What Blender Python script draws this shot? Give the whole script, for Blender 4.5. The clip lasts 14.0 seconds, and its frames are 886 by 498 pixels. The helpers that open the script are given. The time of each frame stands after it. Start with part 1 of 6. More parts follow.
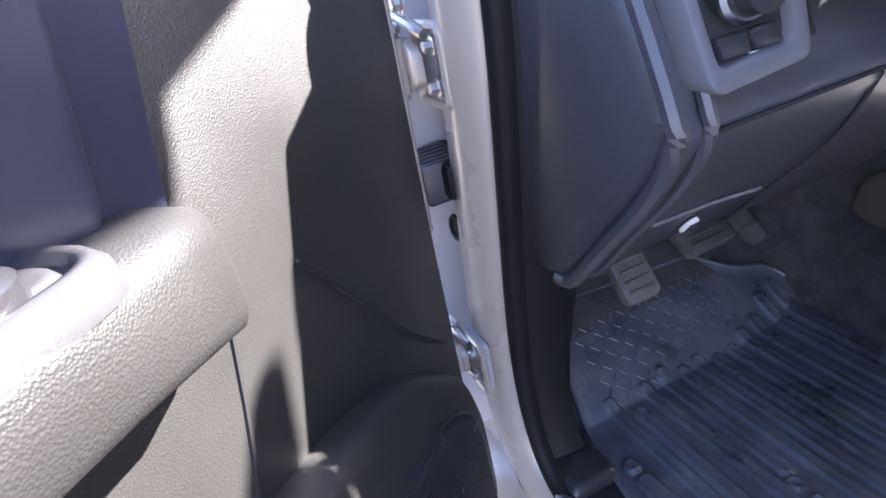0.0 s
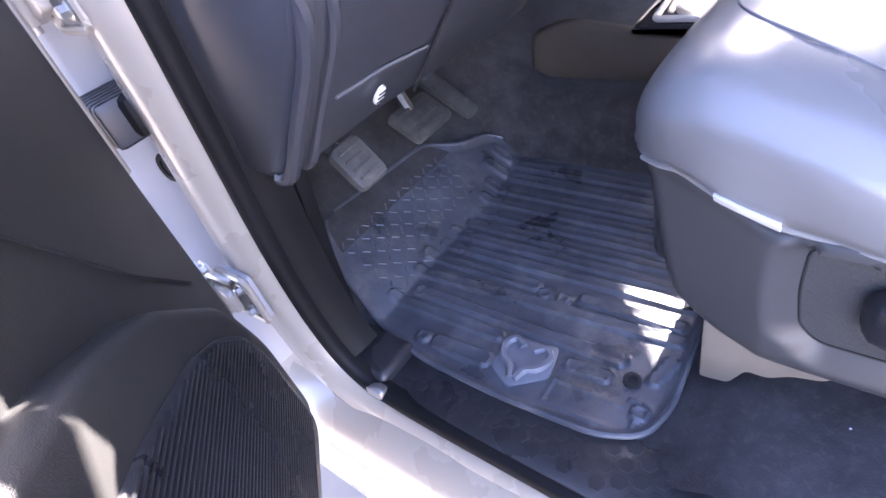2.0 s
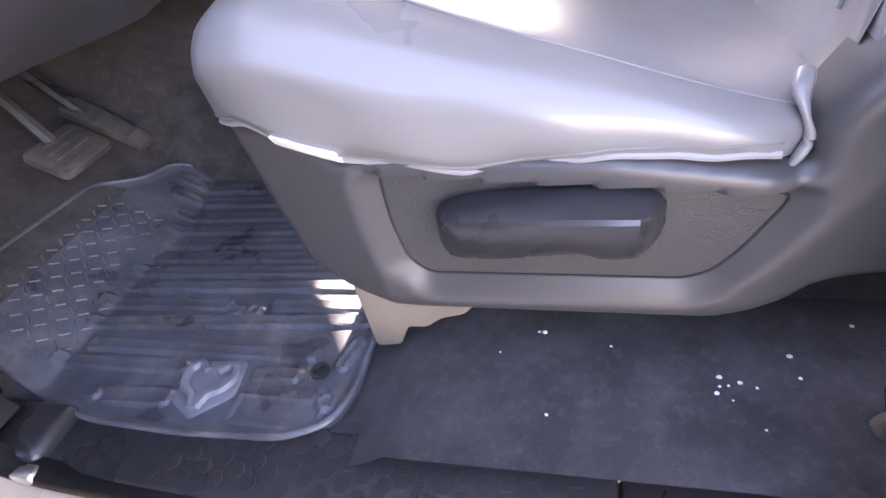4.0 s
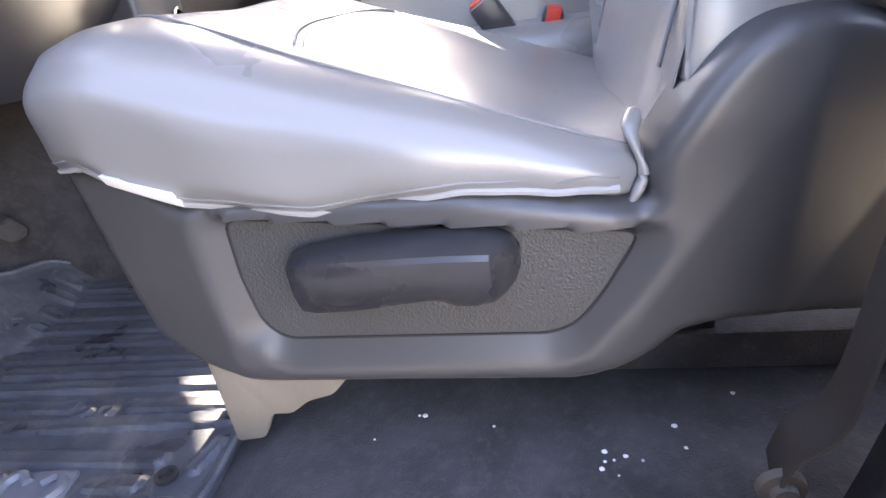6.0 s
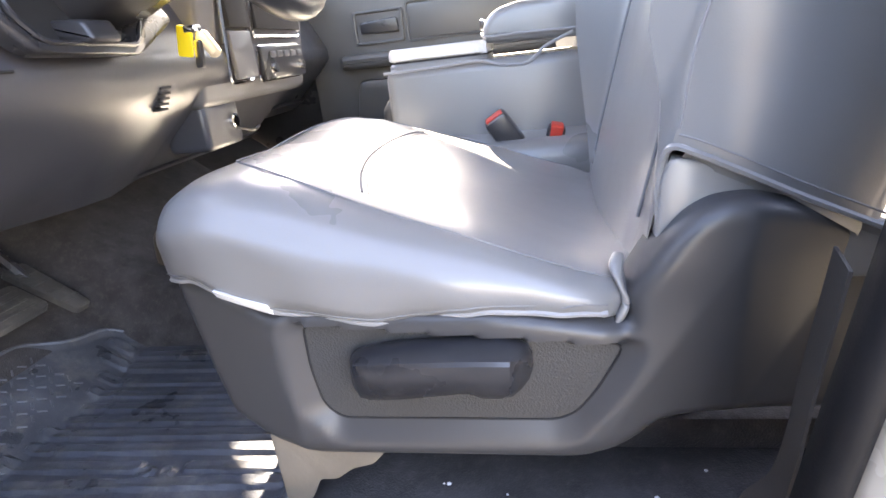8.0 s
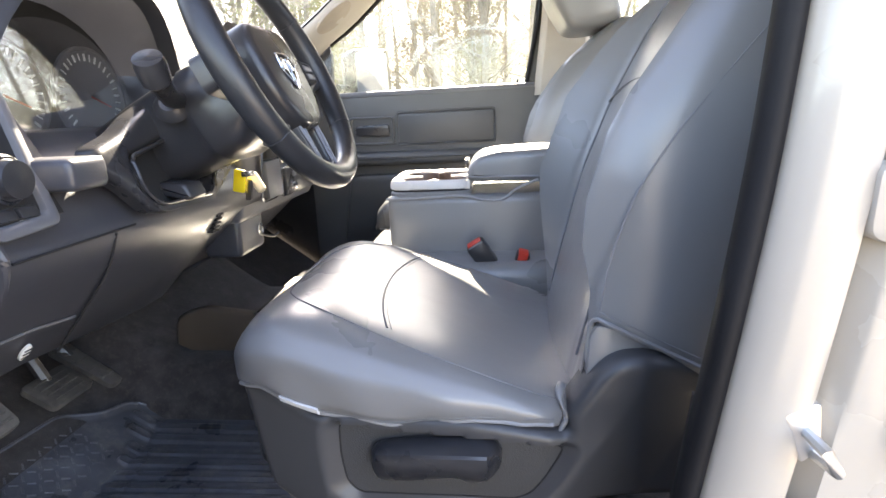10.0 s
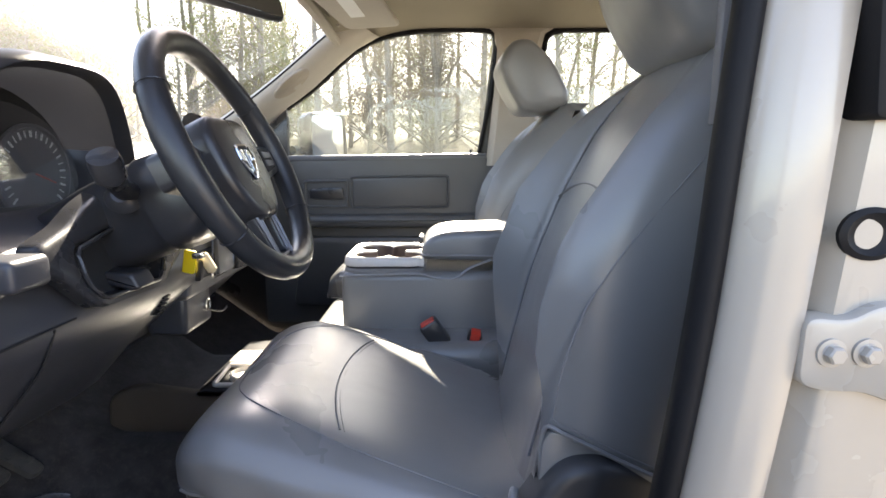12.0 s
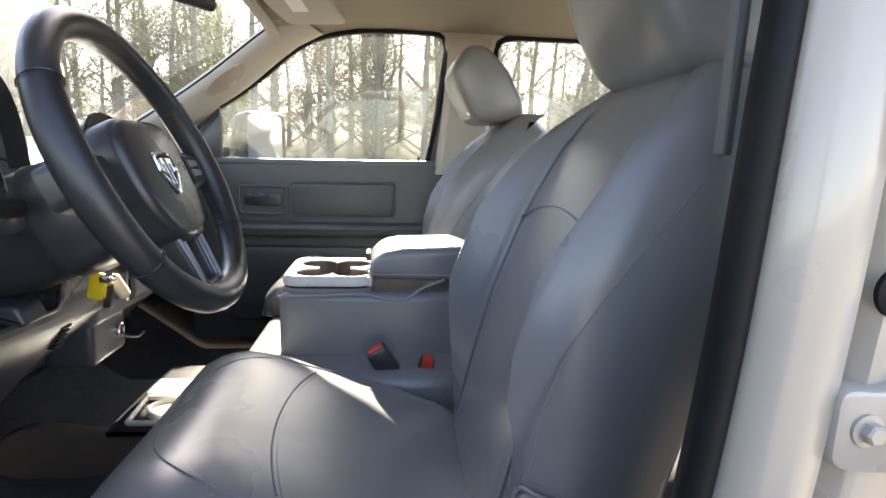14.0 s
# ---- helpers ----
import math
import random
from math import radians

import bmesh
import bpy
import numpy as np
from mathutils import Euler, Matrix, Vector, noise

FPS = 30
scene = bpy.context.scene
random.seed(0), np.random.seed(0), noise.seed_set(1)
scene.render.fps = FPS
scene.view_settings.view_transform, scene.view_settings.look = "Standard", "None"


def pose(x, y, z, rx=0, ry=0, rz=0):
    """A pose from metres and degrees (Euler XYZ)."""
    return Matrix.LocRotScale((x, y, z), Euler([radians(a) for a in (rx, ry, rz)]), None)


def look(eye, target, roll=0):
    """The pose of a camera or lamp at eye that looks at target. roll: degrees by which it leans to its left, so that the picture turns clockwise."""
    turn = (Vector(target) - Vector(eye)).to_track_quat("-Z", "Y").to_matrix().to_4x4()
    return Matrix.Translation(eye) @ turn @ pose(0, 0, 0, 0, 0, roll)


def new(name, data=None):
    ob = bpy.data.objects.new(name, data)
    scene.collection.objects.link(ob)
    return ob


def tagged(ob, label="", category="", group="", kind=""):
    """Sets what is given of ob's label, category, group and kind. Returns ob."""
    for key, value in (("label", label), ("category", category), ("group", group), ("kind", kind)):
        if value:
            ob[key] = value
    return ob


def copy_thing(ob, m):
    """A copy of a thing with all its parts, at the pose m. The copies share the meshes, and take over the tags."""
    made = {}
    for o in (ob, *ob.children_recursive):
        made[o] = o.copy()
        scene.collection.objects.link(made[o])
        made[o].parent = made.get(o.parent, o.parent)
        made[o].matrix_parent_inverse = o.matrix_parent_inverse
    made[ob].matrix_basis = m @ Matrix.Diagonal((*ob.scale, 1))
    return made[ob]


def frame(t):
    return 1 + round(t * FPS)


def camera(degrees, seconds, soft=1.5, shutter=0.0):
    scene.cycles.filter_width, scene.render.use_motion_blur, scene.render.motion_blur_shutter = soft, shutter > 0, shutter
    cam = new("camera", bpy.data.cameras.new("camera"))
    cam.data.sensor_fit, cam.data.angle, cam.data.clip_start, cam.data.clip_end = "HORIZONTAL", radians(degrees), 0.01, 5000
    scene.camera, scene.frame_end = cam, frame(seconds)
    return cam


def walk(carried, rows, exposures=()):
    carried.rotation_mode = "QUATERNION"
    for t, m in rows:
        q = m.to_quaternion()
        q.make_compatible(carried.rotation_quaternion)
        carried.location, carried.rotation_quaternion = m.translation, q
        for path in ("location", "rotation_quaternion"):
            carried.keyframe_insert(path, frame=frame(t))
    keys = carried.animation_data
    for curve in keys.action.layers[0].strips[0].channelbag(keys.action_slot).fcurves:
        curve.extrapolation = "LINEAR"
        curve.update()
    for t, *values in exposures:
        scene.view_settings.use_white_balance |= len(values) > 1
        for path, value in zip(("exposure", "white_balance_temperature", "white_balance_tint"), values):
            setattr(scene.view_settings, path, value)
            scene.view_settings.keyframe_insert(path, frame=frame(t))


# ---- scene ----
cam = camera(78.7, 14.0, soft=1.6)
PATH = [
    (0.0, (0.512, -0.183, 1.323), (-0.312, 0.109, 0.837), -11.63),
    (0.5, (0.518, -0.177, 1.308), (-0.257, 0.178, 0.785), -13.57),
    (1.0, (0.530, -0.176, 1.295), (-0.182, 0.241, 0.730), -15.79),
    (1.5, (0.550, -0.176, 1.282), (-0.101, 0.291, 0.684), -17.13),
    (2.0, (0.584, -0.167, 1.266), (0.007, 0.355, 0.638), -18.16),
    (2.5, (0.612, -0.159, 1.255), (0.109, 0.414, 0.608), -18.11),
    (3.0, (0.651, -0.141, 1.227), (0.233, 0.482, 0.566), -17.55),
    (3.5, (0.697, -0.126, 1.181), (0.338, 0.540, 0.527), -16.53),
    (4.0, (0.736, -0.119, 1.149), (0.446, 0.603, 0.521), -14.17),
    (4.2, (0.747, -0.116, 1.142), (0.481, 0.627, 0.528), -13.28),
    (6.3, (0.787, -0.125, 1.070), (0.618, 0.765, 0.646), -8.15),
    (6.5, (0.786, -0.131, 1.074), (0.611, 0.761, 0.658), -8.25),
    (7.0, (0.783, -0.148, 1.102), (0.607, 0.754, 0.708), -7.76),
    (7.5, (0.781, -0.171, 1.130), (0.606, 0.740, 0.758), -7.41),
    (8.0, (0.782, -0.208, 1.167), (0.616, 0.713, 0.816), -6.80),
    (8.5, (0.783, -0.255, 1.216), (0.628, 0.674, 0.881), -6.07),
    (10.8, (0.767, -0.422, 1.364), (0.705, 0.553, 1.149), -0.99),
    (11.0, (0.767, -0.422, 1.371), (0.714, 0.554, 1.162), -0.85),
    (11.5, (0.764, -0.411, 1.389), (0.737, 0.570, 1.200), -0.38),
    (12.0, (0.763, -0.389, 1.403), (0.761, 0.596, 1.231), -0.09),
    (12.5, (0.763, -0.365, 1.411), (0.785, 0.622, 1.249), 0.31),
    (13.0, (0.762, -0.343, 1.414), (0.808, 0.643, 1.255), 0.74),
    (13.5, (0.754, -0.318, 1.417), (0.825, 0.666, 1.255), 1.32),
    (14.0, (0.741, -0.292, 1.422), (0.850, 0.688, 1.256), 1.72),]
EXPOSURES = [(0.0, 3.65, 6200, 34), (1.5, 4.40, 6150, 37), (3.0, 4.60, 7250, 42), (4.2, 4.72, 7750, 38), (6.5, 4.65, 7700, 29), (8.5, 4.52, 7850, 26), (11.0, 3.25, 7400, 23), (14.0, 2.90, 7300, 23)]
walk(cam, [(t, look(eye, target, roll)) for t, eye, target, roll in PATH], EXPOSURES)

# ---- daylight ----
SUN_AZ, SUN_EL = radians(-3), radians(34.0)
SUN_TO = Vector((math.sin(SUN_AZ) * math.cos(SUN_EL), math.cos(SUN_AZ) * math.cos(SUN_EL), math.sin(SUN_EL)))
world = bpy.data.worlds.new("daylight")
scene.world = world
world.use_nodes = True
wn = world.node_tree.nodes
sky = wn.new("ShaderNodeTexSky")
sky.sky_type, sky.sun_disc = "NISHITA", False
sky.sun_elevation = math.asin(SUN_TO.z)
sky.sun_rotation = math.atan2(SUN_TO.x, SUN_TO.y)
wn["Background"].inputs[1].default_value = 0.13
world.node_tree.links.new(sky.outputs[0], wn["Background"].inputs[0])
sun = new("sun", bpy.data.lights.new("sun", "SUN"))
sun.data.energy, sun.data.angle, sun.data.color = 5.0, radians(0.6), (0.97, 1.0, 0.84)
sun.matrix_world = look((0, 0, 0), -SUN_TO)


# ---- materials ----
def material(name, colour, rough=0.6, metal=0.0, bump=0.0, size=400.0, vary=0.12, patch=9.0, coat=0.0, sheen=0.0, leather=False, dust_haze=0.0, spread=0.0, crease=0.0, grit=26, coat_rough=0.08, spec=0.5):
    m = bpy.data.materials.new(name)
    m.use_nodes = True
    n, l = m.node_tree.nodes, m.node_tree.links
    b = n["Principled BSDF"]
    tc = n.new("ShaderNodeTexCoord")
    big = n.new("ShaderNodeTexNoise")
    big.inputs["Scale"].default_value, big.inputs["Detail"].default_value = patch, 5
    l.new(tc.outputs["Object"], big.inputs["Vector"])
    fine = n.new("ShaderNodeTexVoronoi" if leather else "ShaderNodeTexNoise")
    fine.inputs["Scale"].default_value = size
    l.new(tc.outputs["Object"], fine.inputs["Vector"])
    ramp = n.new("ShaderNodeMapRange")
    ramp.inputs[1].default_value, ramp.inputs[2].default_value = 0.3, 0.7
    ramp.inputs[3].default_value, ramp.inputs[4].default_value = 1 - vary, 1 + vary
    l.new(big.outputs[0], ramp.inputs[0])
    last = ramp.outputs[0]
    if spread:
        info = n.new("ShaderNodeObjectInfo")
        rr = n.new("ShaderNodeMapRange")
        rr.inputs[3].default_value, rr.inputs[4].default_value = 1 - spread, 1 + spread
        l.new(info.outputs["Random"], rr.inputs[0])
        mul = n.new("ShaderNodeMath")
        mul.operation = "MULTIPLY"
        l.new(last, mul.inputs[0]), l.new(rr.outputs[0], mul.inputs[1])
        last = mul.outputs[0]
    tint = n.new("ShaderNodeVectorMath")
    tint.operation = "SCALE"
    tint.inputs[0].default_value = colour
    l.new(last, tint.inputs["Scale"])
    out = tint.outputs[0]
    if dust_haze:
        dn = n.new("ShaderNodeTexNoise")
        dn.inputs["Scale"].default_value, dn.inputs["Detail"].default_value = grit, 10
        dn.inputs["Roughness"].default_value = 0.72
        l.new(tc.outputs["Object"], dn.inputs["Vector"])
        dr = n.new("ShaderNodeMapRange")
        dr.inputs[1].default_value, dr.inputs[2].default_value, dr.inputs[4].default_value = 0.5, 0.75, dust_haze
        l.new(dn.outputs[0], dr.inputs[0])
        mix = n.new("ShaderNodeMix")
        mix.data_type = "RGBA"
        mix.inputs[7].default_value = (0.30, 0.27, 0.23, 1)
        l.new(dr.outputs[0], mix.inputs[0]), l.new(out, mix.inputs[6])
        out = mix.outputs[2]
    l.new(out, b.inputs["Base Color"])
    rg = n.new("ShaderNodeMapRange")
    rg.inputs[1].default_value, rg.inputs[2].default_value = 0.3, 0.7
    rg.inputs[3].default_value, rg.inputs[4].default_value = max(0.02, rough - 0.07), min(1.0, rough + 0.07)
    l.new(big.outputs[0], rg.inputs[0]), l.new(rg.outputs[0], b.inputs["Roughness"])
    b.inputs["Metallic"].default_value = metal
    b.inputs["Specular IOR Level"].default_value = spec
    b.inputs["Coat Weight"].default_value = coat
    b.inputs["Coat Roughness"].default_value = coat_rough
    b.inputs["Sheen Weight"].default_value = sheen
    if bump:
        bp = n.new("ShaderNodeBump")
        bp.inputs["Strength"].default_value, bp.inputs["Distance"].default_value = bump, 0.001
        l.new(fine.outputs[0], bp.inputs["Height"]), l.new(bp.outputs[0], b.inputs["Normal"])
    if crease:
        cn, cb = n.new("ShaderNodeTexNoise"), n.new("ShaderNodeBump")
        cn.inputs["Scale"].default_value, cn.inputs["Detail"].default_value, cn.inputs["Distortion"].default_value = 9, 2, 0.3
        cb.inputs["Strength"].default_value, cb.inputs["Distance"].default_value = crease, 0.012
        l.new(tc.outputs["Object"], cn.inputs["Vector"]), l.new(cn.outputs[0], cb.inputs["Height"])
        l.new(cb.outputs[0], bp.inputs["Normal"])
    return m


def glass(name, tint=(0.93, 0.97, 0.95), gloss=0.6, dust_haze=0.0):
    m = bpy.data.materials.new(name)
    m.use_nodes = True
    n, l = m.node_tree.nodes, m.node_tree.links
    n.remove(n["Principled BSDF"])
    tr, gl, mx, fr, mu = (n.new(k) for k in ("ShaderNodeBsdfTransparent", "ShaderNodeBsdfGlossy", "ShaderNodeMixShader", "ShaderNodeLayerWeight", "ShaderNodeMath"))
    pw, ad = n.new("ShaderNodeMath"), n.new("ShaderNodeMath")
    pw.operation, pw.inputs[1].default_value = "POWER", 5.0
    ad.operation, ad.inputs[1].default_value, ad.inputs[2].default_value = "MULTIPLY_ADD", 0.9, 0.045
    tr.inputs[0].default_value = (*tint, 1)
    gl.inputs["Roughness"].default_value = 0.02
    mu.operation, mu.inputs[1].default_value, mu.use_clamp = "MULTIPLY", gloss, True
    fr.inputs[0].default_value = 0.5
    # Pale translucent film puts haze and washed-out reflections into the pane's colour
    df, dm, tc, no, mr = (n.new(k) for k in ("ShaderNodeBsdfTranslucent", "ShaderNodeMixShader", "ShaderNodeTexCoord", "ShaderNodeTexNoise", "ShaderNodeMapRange"))
    df.inputs[0].default_value = (0.85, 0.84, 0.80, 1)
    no.inputs["Scale"].default_value, no.inputs["Detail"].default_value = 5, 6
    mr.inputs[1].default_value, mr.inputs[2].default_value, mr.inputs[3].default_value, mr.inputs[4].default_value = 0.3, 0.75, dust_haze * 0.4, dust_haze * 1.6
    l.new(tc.outputs["Object"], no.inputs["Vector"]), l.new(no.outputs[0], mr.inputs[0]), l.new(mr.outputs[0], dm.inputs[0])
    l.new(tr.outputs[0], dm.inputs[1]), l.new(df.outputs[0], dm.inputs[2])
    l.new(fr.outputs[1], pw.inputs[0]), l.new(pw.outputs[0], ad.inputs[0]), l.new(ad.outputs[0], mu.inputs[0]), l.new(mu.outputs[0], mx.inputs[0])
    l.new(dm.outputs[0], mx.inputs[1]), l.new(gl.outputs[0], mx.inputs[2]), l.new(mx.outputs[0], n["Material Output"].inputs[0])
    return m


VINYL = material("grey_vinyl", (0.180, 0.179, 0.178), 0.32, coat=0.38, coat_rough=0.28, bump=0.12, size=900, vary=0.06, patch=2.9, crease=0.18)
VINYL_SEAM = material("seam_thread", (0.17, 0.17, 0.175), 0.7, vary=0.1)
WELT = material("pale_welt", (0.27, 0.27, 0.275), 0.6, vary=0.08)
PLASTIC = material("charcoal_plastic", (0.048, 0.048, 0.050), 0.36, bump=0.10, size=1100, vary=0.04, patch=4)
GRAIN = material("coarse_grained_plastic", (0.045, 0.045, 0.045), 0.46, bump=0.5, size=520, vary=0.06, leather=True)
PLASTIC_SMOOTH = material("smooth_black_plastic", (0.027, 0.027, 0.030), 0.30, bump=0.1, size=900, vary=0.1, dust_haze=0.05)
DASH = material("dark_dash_plastic", (0.050, 0.051, 0.060), 0.34, bump=0.22, size=800, vary=0.08, patch=5, dust_haze=0.03)
DASH_TRIM = material("grey_bezel_plastic", (0.11, 0.11, 0.117), 0.4, bump=0.08, size=800, vary=0.06)
DOOR_PLASTIC = material("grained_door_plastic", (0.027, 0.0265, 0.025), 0.42, bump=0.24, size=1000, vary=0.08, leather=True)
RUBBER = material("black_rubber", (0.009, 0.009, 0.010), 0.55, bump=0.15, size=500, vary=0.2, dust_haze=0.01, spec=0.15)
PEDAL = material("worn_pedal_rubber", (0.070, 0.068, 0.065), 0.5, bump=0.3, size=400, vary=0.3, dust_haze=0.35)
TRAY = material("grey_tray_plastic", (0.64, 0.61, 0.57), 0.28, bump=0.1, size=800, vary=0.06)
MAT = material("dusty_mat_rubber", (0.074, 0.081, 0.096), 0.32, bump=0.4, size=420, vary=0.4, patch=14, dust_haze=0.42, grit=20)
DOOR_GREY = material("charcoal_door_plastic", (0.080, 0.080, 0.080), 0.42, bump=0.2, size=800, vary=0.06)
INSERT = material("black_door_insert", (0.033, 0.037, 0.070), 0.45, bump=0.08, size=900, vary=0.05)
CARPET = material("charcoal_carpet", (0.040, 0.037, 0.039), 0.95, bump=1.0, size=420, vary=0.45, patch=24, dust_haze=0.14, sheen=0.15, grit=90)
PAINT = material("white_paint", (0.36, 0.325, 0.275), 0.30, bump=0.02, size=60, vary=0.05, patch=7, coat=0.5, dust_haze=0.08, grit=14)
# White body paint with the door gap's shade put into its grey
SHADED_WHITE = material("shaded_white_paint", (0.36, 0.36, 0.375), 0.4, bump=0.05, size=200, vary=0.08, coat=0.2)
DARK_STEEL = material("dusty_dark_steel", (0.10, 0.09, 0.08), 0.6, bump=0.3, size=200, vary=0.3, dust_haze=0.3)
STEEL = material("zinc_steel", (0.55, 0.54, 0.52), 0.35, metal=0.9, bump=0.2, size=300, vary=0.2)
RUST = material("rust", (0.16, 0.07, 0.03), 0.9, bump=0.6, size=500, vary=0.4)
CHROME = material("chrome", (0.8, 0.8, 0.8), 0.1, metal=1.0, vary=0.02)
# Darker copy of TAN for the ceiling alone; the roof's shade is in its colour
HEADLINER = material("shaded_headliner_cloth", (0.25, 0.215, 0.165), 0.9, bump=0.3, size=900, vary=0.05)
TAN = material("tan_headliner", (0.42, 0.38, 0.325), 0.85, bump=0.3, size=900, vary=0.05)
LEATHER = material("black_leather", (0.020, 0.021, 0.024), 0.33, bump=0.2, size=700, vary=0.12, leather=True)
RED = material("red_plastic", (0.55, 0.04, 0.02), 0.4, vary=0.05)
YELLOW = material("yellow_tag", (0.85, 0.66, 0.02), 0.5, vary=0.1)
TAG = material("tag_cloth", (0.70, 0.70, 0.70), 0.7, bump=0.4, size=900, vary=0.06)
CREAM = material("cream_tag", (0.62, 0.52, 0.36), 0.5, vary=0.1)
WHITE = material("white_label", (0.75, 0.75, 0.74), 0.6, vary=0.04)
GAUGE = material("gauge_face", (0.013, 0.013, 0.014), 0.8, vary=0.1)
MIRROR = material("mirror_glass", (0.40, 0.43, 0.48), 0.02, metal=1.0, vary=0.0)
# The small film value on both panes stands for haze and pale reflections
GLASS = glass("window_glass", (0.84, 0.89, 0.87), dust_haze=0.012)
SCREEN = glass("hazy_windshield_glass", (0.88, 0.93, 0.90), 0.8, dust_haze=0.022)
LENS = glass("gauge_lens", (0.97, 0.97, 0.98), 3.0)


# ---- shape helpers ----
def part(name, bm, mat, parent=None, label="", smooth=True, angle=35):
    bmesh.ops.recalc_face_normals(bm, faces=bm.faces)
    me = bpy.data.meshes.new(name)
    for f in bm.faces:
        f.smooth = smooth
    if smooth:
        lim = radians(angle)
        for e in bm.edges:
            e.smooth = len(e.link_faces) == 2 and e.calc_face_angle(0) < lim
    bm.to_mesh(me)
    bm.free()
    me.materials.append(mat)
    ob = new(name, me)
    if parent:
        ob.parent = parent
    if label:
        ob["label"] = label
    return ob


def thing(name, label, category, group="", kind="", at=(0, 0, 0)):
    ob = new(name)
    ob.location = at
    return tagged(ob, label, category, group, kind)


def box(x0, x1, y0, y1, z0, z1, bevel=0.0, seg=2):
    bm = bmesh.new()
    bmesh.ops.create_cube(bm, size=1)
    for v in bm.verts:
        v.co = Vector(((x0 + x1) / 2 + v.co.x * (x1 - x0), (y0 + y1) / 2 + v.co.y * (y1 - y0), (z0 + z1) / 2 + v.co.z * (z1 - z0)))
    if bevel:
        bmesh.ops.bevel(bm, geom=bm.edges[:], offset=bevel, segments=seg, profile=0.5, affect="EDGES")
    return bm


def rounded(poly, r, n=4):
    """A closed outline with its corners rounded."""
    out = []
    for i, p in enumerate(poly):
        a, b, c = Vector(poly[i - 1]), Vector(p), Vector(poly[(i + 1) % len(poly)])
        d0, d1 = (a - b), (c - b)
        k = min(r, d0.length * 0.45, d1.length * 0.45)
        p0, p1 = b + d0.normalized() * k, b + d1.normalized() * k
        for j in range(n + 1):
            t = j / n
            out.append(p0 * (1 - t) ** 2 + b * 2 * t * (1 - t) + p1 * t * t)
    return out


def prism(poly, y0, y1, bevel=0.0, seg=2, hole=None, front=None):
    """An outline in x and z, drawn out from y0 (outer face) to y1; hole: an outline cut through it; front(x, z): a shift of the outer face."""
    bm = bmesh.new()
    edges = []
    for loop in (poly, hole):
        if loop:
            vs = [bm.verts.new((p[0], y1, p[1])) for p in loop]
            edges += [bm.edges.new((vs[i - 1], vs[i])) for i in range(len(vs))]
    if hole:
        bmesh.ops.triangle_fill(bm, edges=edges, use_beauty=True)
    else:
        bm.faces.new(vs)
    faces = bm.faces[:]
    got = bmesh.ops.extrude_face_region(bm, geom=faces)
    outer = [v for v in got["geom"] if isinstance(v, bmesh.types.BMVert)]
    for v in outer:
        v.co.y = y0
    bmesh.ops.recalc_face_normals(bm, faces=bm.faces)
    if bevel:
        rim = [e for e in bm.edges if len(e.link_faces) == 2 and e.calc_face_angle(0) > 1.0 and all(abs(v.co.y - y0) < 1e-5 for v in e.verts)]
        bmesh.ops.bevel(bm, geom=rim, offset=bevel, segments=seg, profile=0.5, affect="EDGES")
    if front:
        for v in bm.verts:
            if v.co.y < (y0 * 0.4 + y1 * 0.6) if y0 < y1 else v.co.y > (y0 * 0.4 + y1 * 0.6):
                v.co.y += front(v.co.x, v.co.z)
    return bm


def loft(rings, cap=True, closed=True):
    bm = bmesh.new()
    rows = [[bm.verts.new(p) for p in ring] for ring in rings]
    n = len(rows[0])
    for a, b in zip(rows, rows[1:]):
        for i in range(n if closed else n - 1):
            j = (i + 1) % n
            bm.faces.new((a[i], a[j], b[j], b[i]))
    if cap and closed:
        bm.faces.new(rows[0][::-1])
        bm.faces.new(rows[-1])
    return bm


def spline(points, n):
    """A smooth line through the points, n pieces each."""
    pts = [Vector(p) for p in points]
    out = []
    for i in range(len(pts) - 1):
        p0, p1, p2, p3 = pts[max(i - 1, 0)], pts[i], pts[i + 1], pts[min(i + 2, len(pts) - 1)]
        for j in range(n):
            t = j / n
            out.append(0.5 * (2 * p1 + (p2 - p0) * t + (2 * p0 - 5 * p1 + 4 * p2 - p3) * t * t + (3 * p1 - p0 - 3 * p2 + p3) * t ** 3))
    return out + [pts[-1]]


def tube(points, r, n=8, closed=False, flat=1.0):
    pts = [Vector(p) for p in points]
    rings = []
    up = Vector((0.13, 0.21, 0.97))
    m = len(pts)
    for i, p in enumerate(pts):
        d = (pts[(i + 1) % m] - pts[i - 1]) if closed else (pts[min(i + 1, m - 1)] - pts[max(i - 1, 0)])
        d.normalize()
        u = d.cross(up).normalized()
        v = u.cross(d)
        rr = r(i / (m - 1)) if callable(r) else r
        rings.append([p + (u * math.cos(a) + v * math.sin(a) * flat) * rr for a in (2 * math.pi * k / n for k in range(n))])
    if closed:
        rings.append(rings[0])
        bm = loft(rings, cap=False)
        bmesh.ops.remove_doubles(bm, verts=bm.verts, dist=1e-6)
        return bm
    return loft(rings)


def lathe(profile, m=Matrix.Identity(4), n=24):
    """Turn (radius, height) pairs round the z axis, then place by m."""
    bm = loft([[(r * math.cos(a), r * math.sin(a), h) for a in (2 * math.pi * k / n for k in range(n))] for r, h in profile])
    bm.transform(m)
    return bm


